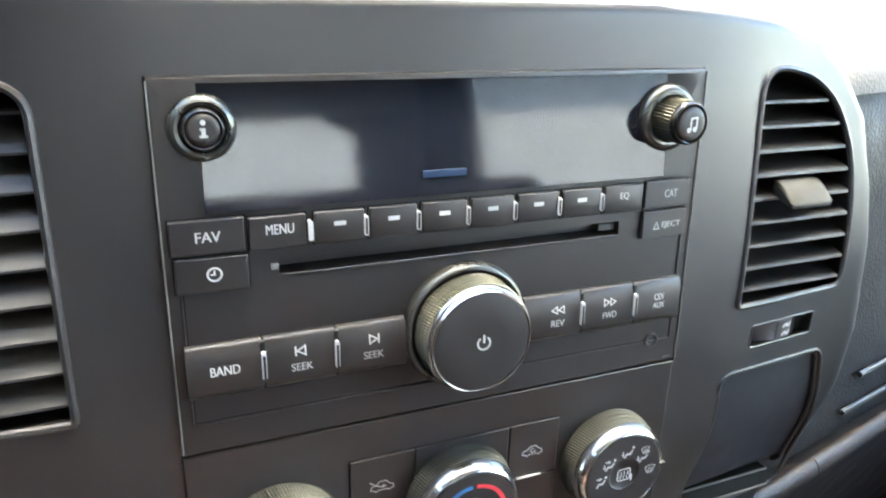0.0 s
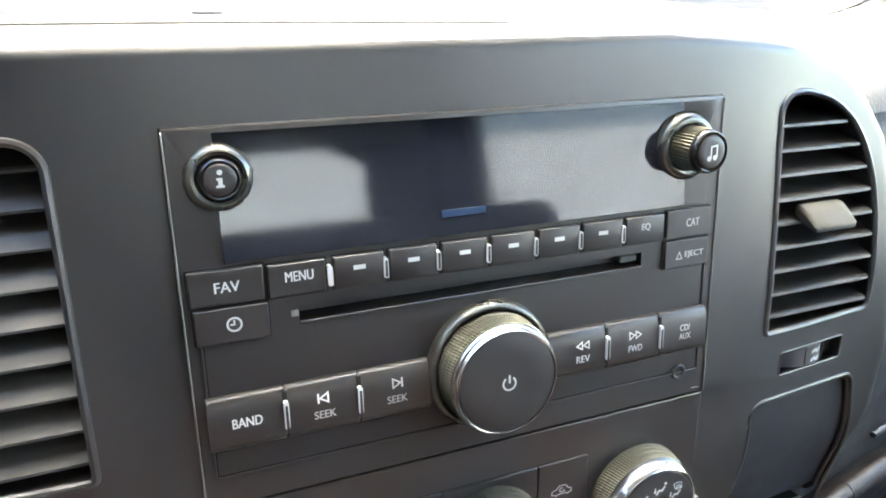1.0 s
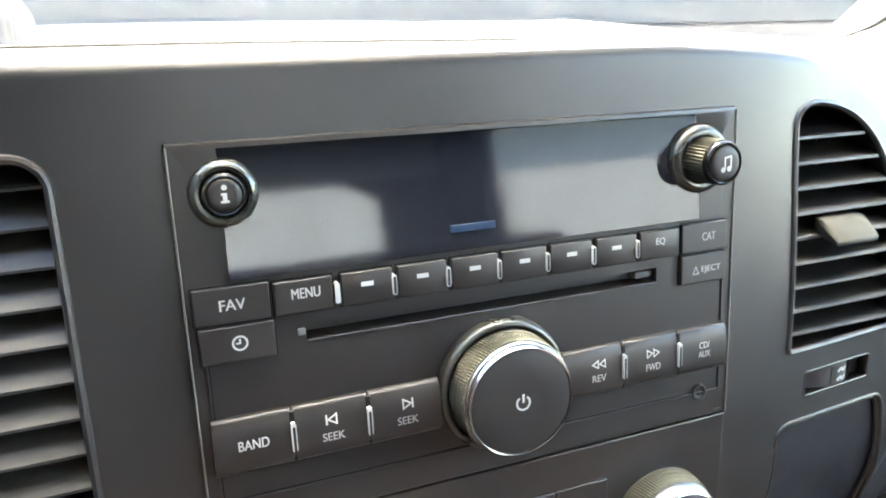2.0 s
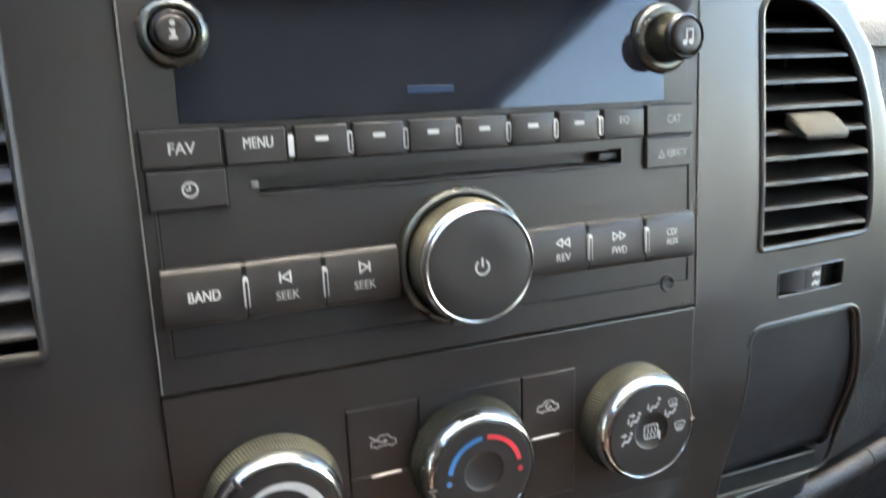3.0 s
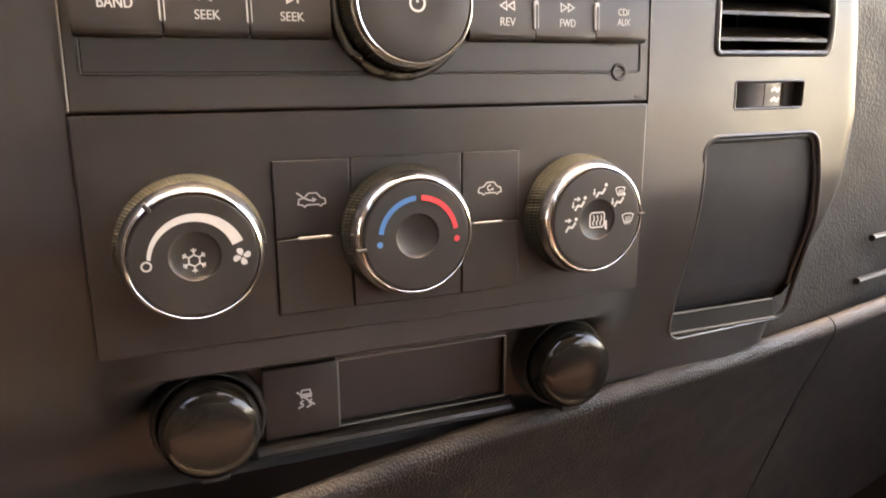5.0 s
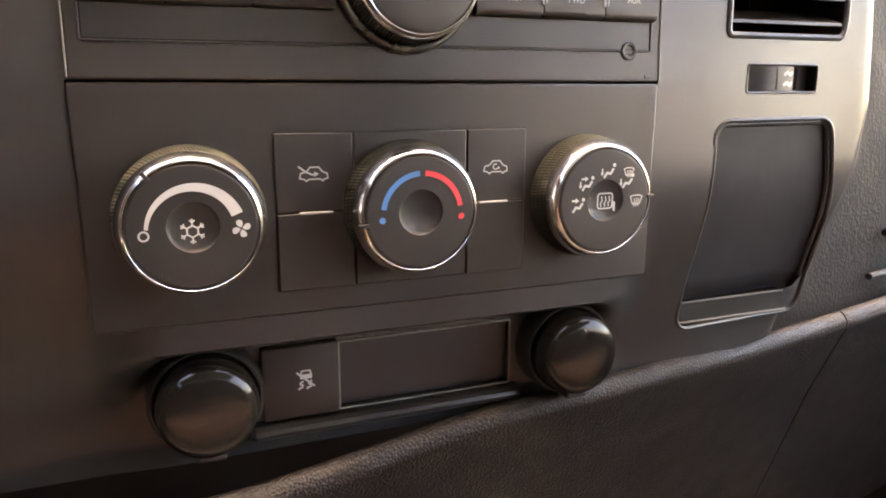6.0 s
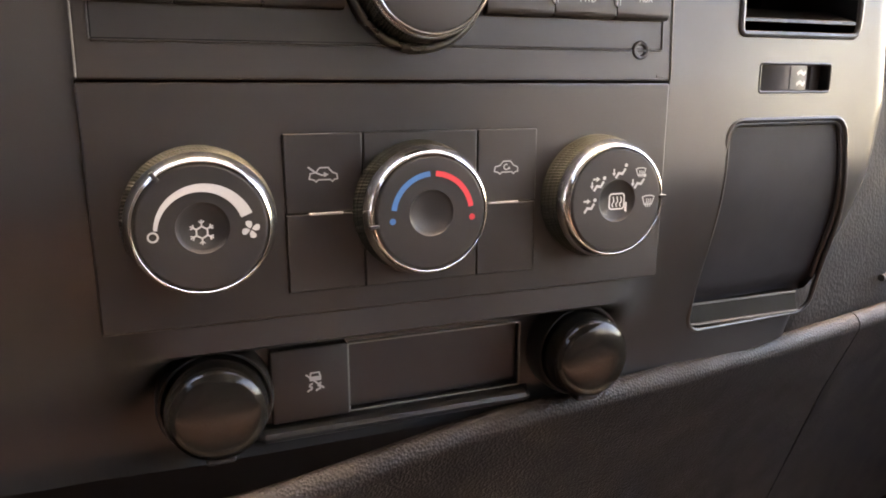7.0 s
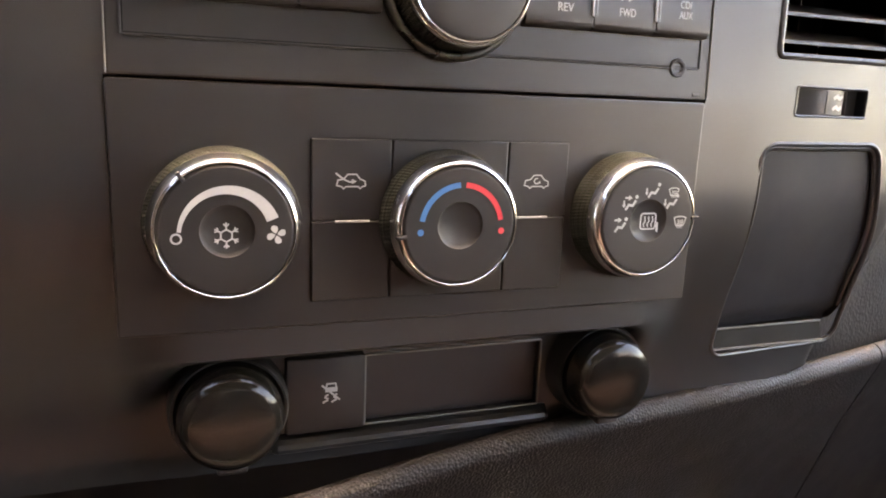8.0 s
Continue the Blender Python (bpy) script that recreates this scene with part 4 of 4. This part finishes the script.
slab("floor", [(-0.86, 0.86, -2.3, 0.7, -0.82, -0.76)], M_CARPET, "dark carpeted truck cabin floor", "floor")
slab("ceiling", [(-0.86, 0.86, -2.3, -0.20, 0.76, 0.82)], M_LINER, "pale grey cloth headliner of the cabin", "ceiling")
slab("wall_rear", [(-0.86, 0.86, -2.32, -2.26, -0.76, 0.22), (-0.86, -0.66, -2.32, -2.26, 0.22, 0.63), (0.61, 0.86, -2.32, -2.26, 0.22, 0.63), (0.495, 0.535, -2.30, -2.265, 0.605, 0.63), (0.535, 0.575, -2.30, -2.265, 0.585, 0.63), (0.575, 0.61, -2.30, -2.265, 0.565, 0.63),
                   (0.595, 0.61, -2.30, -2.265, 0.45, 0.49), (0.59, 0.61, -2.30, -2.265, 0.38, 0.405)], M_DOOR, "dark trimmed rear cabin wall")
slab("trim", [(-0.86, 0.86, -2.32, -2.26, 0.6305, 0.76)], M_LINER, "pale cloth trim over the rear window", "trim")
slab("wall_front", [(-0.86, 0.86, 0.66, 0.72, -0.76, 0.075)], M_DARK, "dark bulkhead under the windscreen")
for sx, nm in ((1, "wall_right"), (-1, "wall_left")):
    x0, x1 = sorted((sx * 0.86, sx * 0.93))
    # unseen sides: left almost closed to shade the dash, right opened wide for glare
    sill = -0.06 if sx > 0 else 0.58
    end = -1.90 if sx > 0 else -1.06
    head = 0.74 if sx > 0 else 0.70
    slab(nm, [(x0, x1, -2.26, 0.72, -0.76, sill), (x0, x1, -2.26, end, sill, 0.82), (x0, x1, end, -0.30, head, 0.82)], M_DOOR, "dark cabin side added out of view, its window opening shaped for light")


def windscreen():
    bm = bmesh.new()
    n = 16
    g = []
    for th in (0.0, 0.005):
        g.append([[bm.verts.new((x * (0.77 - 0.08 * v), 0.640 - 0.84 * v - 0.117 * x * x * (1 - 0.4 * v) + th, 0.098 + 0.655 * v + th)) for x in [-1 + 2 * i / n for i in range(n + 1)]] for v in [j / 8 for j in range(9)]])
    for a in g:
        for r0, r1 in zip(a, a[1:]):
            for i in range(n):
                bm.faces.new((r0[i], r0[i + 1], r1[i + 1], r1[i]))
    for i in range(n):
        bm.faces.new((g[0][0][i], g[0][0][i + 1], g[1][0][i + 1], g[1][0][i]))
        bm.faces.new((g[0][-1][i], g[0][-1][i + 1], g[1][-1][i + 1], g[1][-1][i]))
    for j in range(8):
        bm.faces.new((g[0][j][0], g[0][j + 1][0], g[1][j + 1][0], g[1][j][0]))
        bm.faces.new((g[0][j][n], g[0][j + 1][n], g[1][j + 1][n], g[1][j][n]))
    return bm


ws = solo("window_1", windscreen(), M_GLASS, "clear raked truck windscreen", "windscreen", "structure", W, 60)
ws.visible_shadow = False
for sx in (1, -1):
    pane = solo("window_2", rbox(*sorted((sx * 0.885, sx * 0.890)), -1.90 if sx > 0 else -1.06, 0.55, -0.08, 0.74, 0), M_GLASS, "clear side door window", "window", "structure", W, 0)
    pane.visible_shadow = False
    p = [(sx * (0.800 - 0.08 * v), 0.560 - 0.77 * v, 0.080 + 0.67 * v) for v in [i / 10 for i in range(11)]]
    solo("trim", tube(p, 0.042, seg=14), M_TRIM, "beige windscreen pillar trim", "pillar", "structure", W, 60)
    q = [(sx * (0.83 - 0.03 * v), 0.58 - 0.79 * v, 0.07 + 0.70 * v) for v in [i / 10 for i in range(11)]]
    solo("trim", tube(q, 0.062, seg=14), M_TRIM, "beige door frame beside the windscreen", "door frame", "structure", W, 60)
rear = solo("window_3", rbox(-0.66, 0.61, -2.292, -2.287, 0.22, 0.63, 0), M_GLASS, "clear rear cabin window", "window", "structure", W, 0)
rear.visible_shadow = False

SCREEN_FOOT = [(0.0, 0.080), (0.36, 0.080), (0.48, 0.064), (0.61, 0.049), (0.68, 0.041), (0.70, 0.041), (0.72, 0.047), (0.735, 0.057), (0.747, 0.075), (0.754, 0.095), (0.758, 0.13), (0.768, 0.22)]


def screen_border():
    """The dash's ledge that swells from the pad up to the foot of the windscreen and round into its corners."""
    bm = bmesh.new()
    layers = []
    for down in (0.0, 0.005):
        rows = []
        for i in range(121):
            x = -0.768 + 1.536 * i / 120
            v = lerp_table(SCREEN_FOOT, abs(x))
            y1, z1 = 0.637 - 0.84 * v - 0.197 * x * x * (1 - 0.4 * v), 0.097 + 0.655 * v
            y0 = y1 - 0.27
            z0 = 0.996 * (0.165 + 0.0055 * (1 - smoothstep(-0.12, 0.10, x)) - 0.094 * max(0.0, x - 0.2)) - 0.087 * y0
            rows.append([bm.verts.new((x, y0 + (y1 - y0) * k / 8, z0 + (z1 - z0) * k / 8 - down)) for k in range(9)])
        layers.append(rows)
        for r0, r1 in zip(rows, rows[1:]):
            for k in range(8):
                bm.faces.new((r0[k], r1[k], r1[k + 1], r0[k + 1]) if not down else (r0[k], r0[k + 1], r1[k + 1], r1[k]))
    for i in range(120):
        for k in (0, 8):
            bm.faces.new((layers[0][i][k], layers[0][i + 1][k], layers[1][i + 1][k], layers[1][i][k]))
    return bm


solo("trim", screen_border(), M_PAD, "light grey vinyl ledge along the foot of the windscreen", "dash ledge", "structure", W, 60)
line = [(-0.766 + 1.532 * i / 160, lerp_table(SCREEN_FOOT, abs(-0.766 + 1.532 * i / 160))) for i in range(161)]
solo("trim", tube([(x, 0.635 - 0.84 * v - 0.197 * x * x * (1 - 0.4 * v), 0.096 + 0.655 * v) for x, v in line], 0.0035), M_DARK, "black gasket along the windscreen", "gasket", "structure", W, 60)

seat = thing("bench_seat", "dark brown cloth bench seat added unseen, its tall driver side blocking light", "seat", (0, -0.9, -0.5), m=W)
part("cushion", rbox(-0.72, 0.72, -1.12, -0.60, -0.52, -0.33, 0.05, 4), M_SEAT, seat)
# tall, forward driver side and headrest are added to block light from rear left
for x0, x1, h, y in ((-0.72, -0.13, 0.84, -0.86), (-0.12, 0.72, 0.60, -1.08)):
    back = rbox(x0, x1, -0.10, 0.08, 0.0, h, 0.05, 4)
    bmesh.ops.transform(back, matrix=pose(0, y, -0.36, 12), verts=back.verts)
    part("backrest", back, M_SEAT, seat)
for x, h in ((-0.42, 0.84),):
    hr = rbox(-0.15, 0.15, -0.06, 0.05, h, h + 0.16, 0.04, 4)
    bmesh.ops.transform(hr, matrix=pose(x, -0.87, -0.36, 12), verts=hr.verts)
    part("headrest", hr, M_SEAT, seat)
part("base", rbox(-0.68, 0.68, -1.05, -0.66, -0.76, -0.50, 0.01), M_DARK, seat)

# ---- outside ----
bm = bmesh.new()
g = [[bm.verts.new((x, y, 0.142 - 0.05 * ((y - 0.7) / 1.2) ** 2 - 0.04 * (abs(x) / 0.8) ** 3)) for x in [-0.8 + 0.1 * i for i in range(17)]] for y in [0.70 + 0.1 * j for j in range(13)]]
for a, c in zip(g, g[1:]):
    for i in range(16):
        bm.faces.new((a[i], a[i + 1], c[i + 1], c[i]))
low = [bm.verts.new((v.co.x, v.co.y + 0.03, -0.35)) for v in g[-1]]
for i in range(16):
    bm.faces.new((g[-1][i], g[-1][i + 1], low[i + 1], low[i]))
solo("bonnet", bm, M_PAINT, "grey painted bonnet beyond the windscreen", "bonnet", "structure", W, 60)
bm = bmesh.new()
bmesh.ops.create_grid(bm, x_segments=8, y_segments=8, size=1500)
bmesh.ops.translate(bm, vec=(0, 0, -1.35), verts=bm.verts)
solo("ground", bm, M_GROUND, "grey worn asphalt ground outside the truck", "ground", "structure", W, 0)
house = thing("building", "grey low building across the yard", "building", (0, 32, -1.35), m=W)
part("wall", rbox(-26, 58, 32, 40, -1.35, 4.2, 0.05, 1), M_WALL, house)
part("roof", rbox(-26.6, 58.6, 31.4, 40.6, 4.2, 4.6, 0.05, 1), M_PAINT, house)
for i in range(20):
    x = -23 + 4.1 * i
    wdw = part("window", rbox(x - 0.8, x + 0.8, 31.94, 32.02, 0.2, 2.0, 0.02, 1), M_PANE, house)
    part("sill", rbox(x - 0.95, x + 0.95, 31.8, 32.0, 0.05, 0.2, 0.02, 1), M_WALL, wdw)
# added out of view: a bright wall for the rear window and display to reflect
rear_reflector = thing("building", "pale building added unseen behind the truck as a reflector", "building", (0, -14, -1.35), m=W)
part("wall", rbox(-16, 16, -20, -14, -1.35, 4.4, 0.05, 1), M_REFLECTOR, rear_reflector)
part("roof", rbox(-16.5, 16.5, -20.5, -13.5, 4.4, 4.7, 0.05, 1), M_PAINT, rear_reflector)
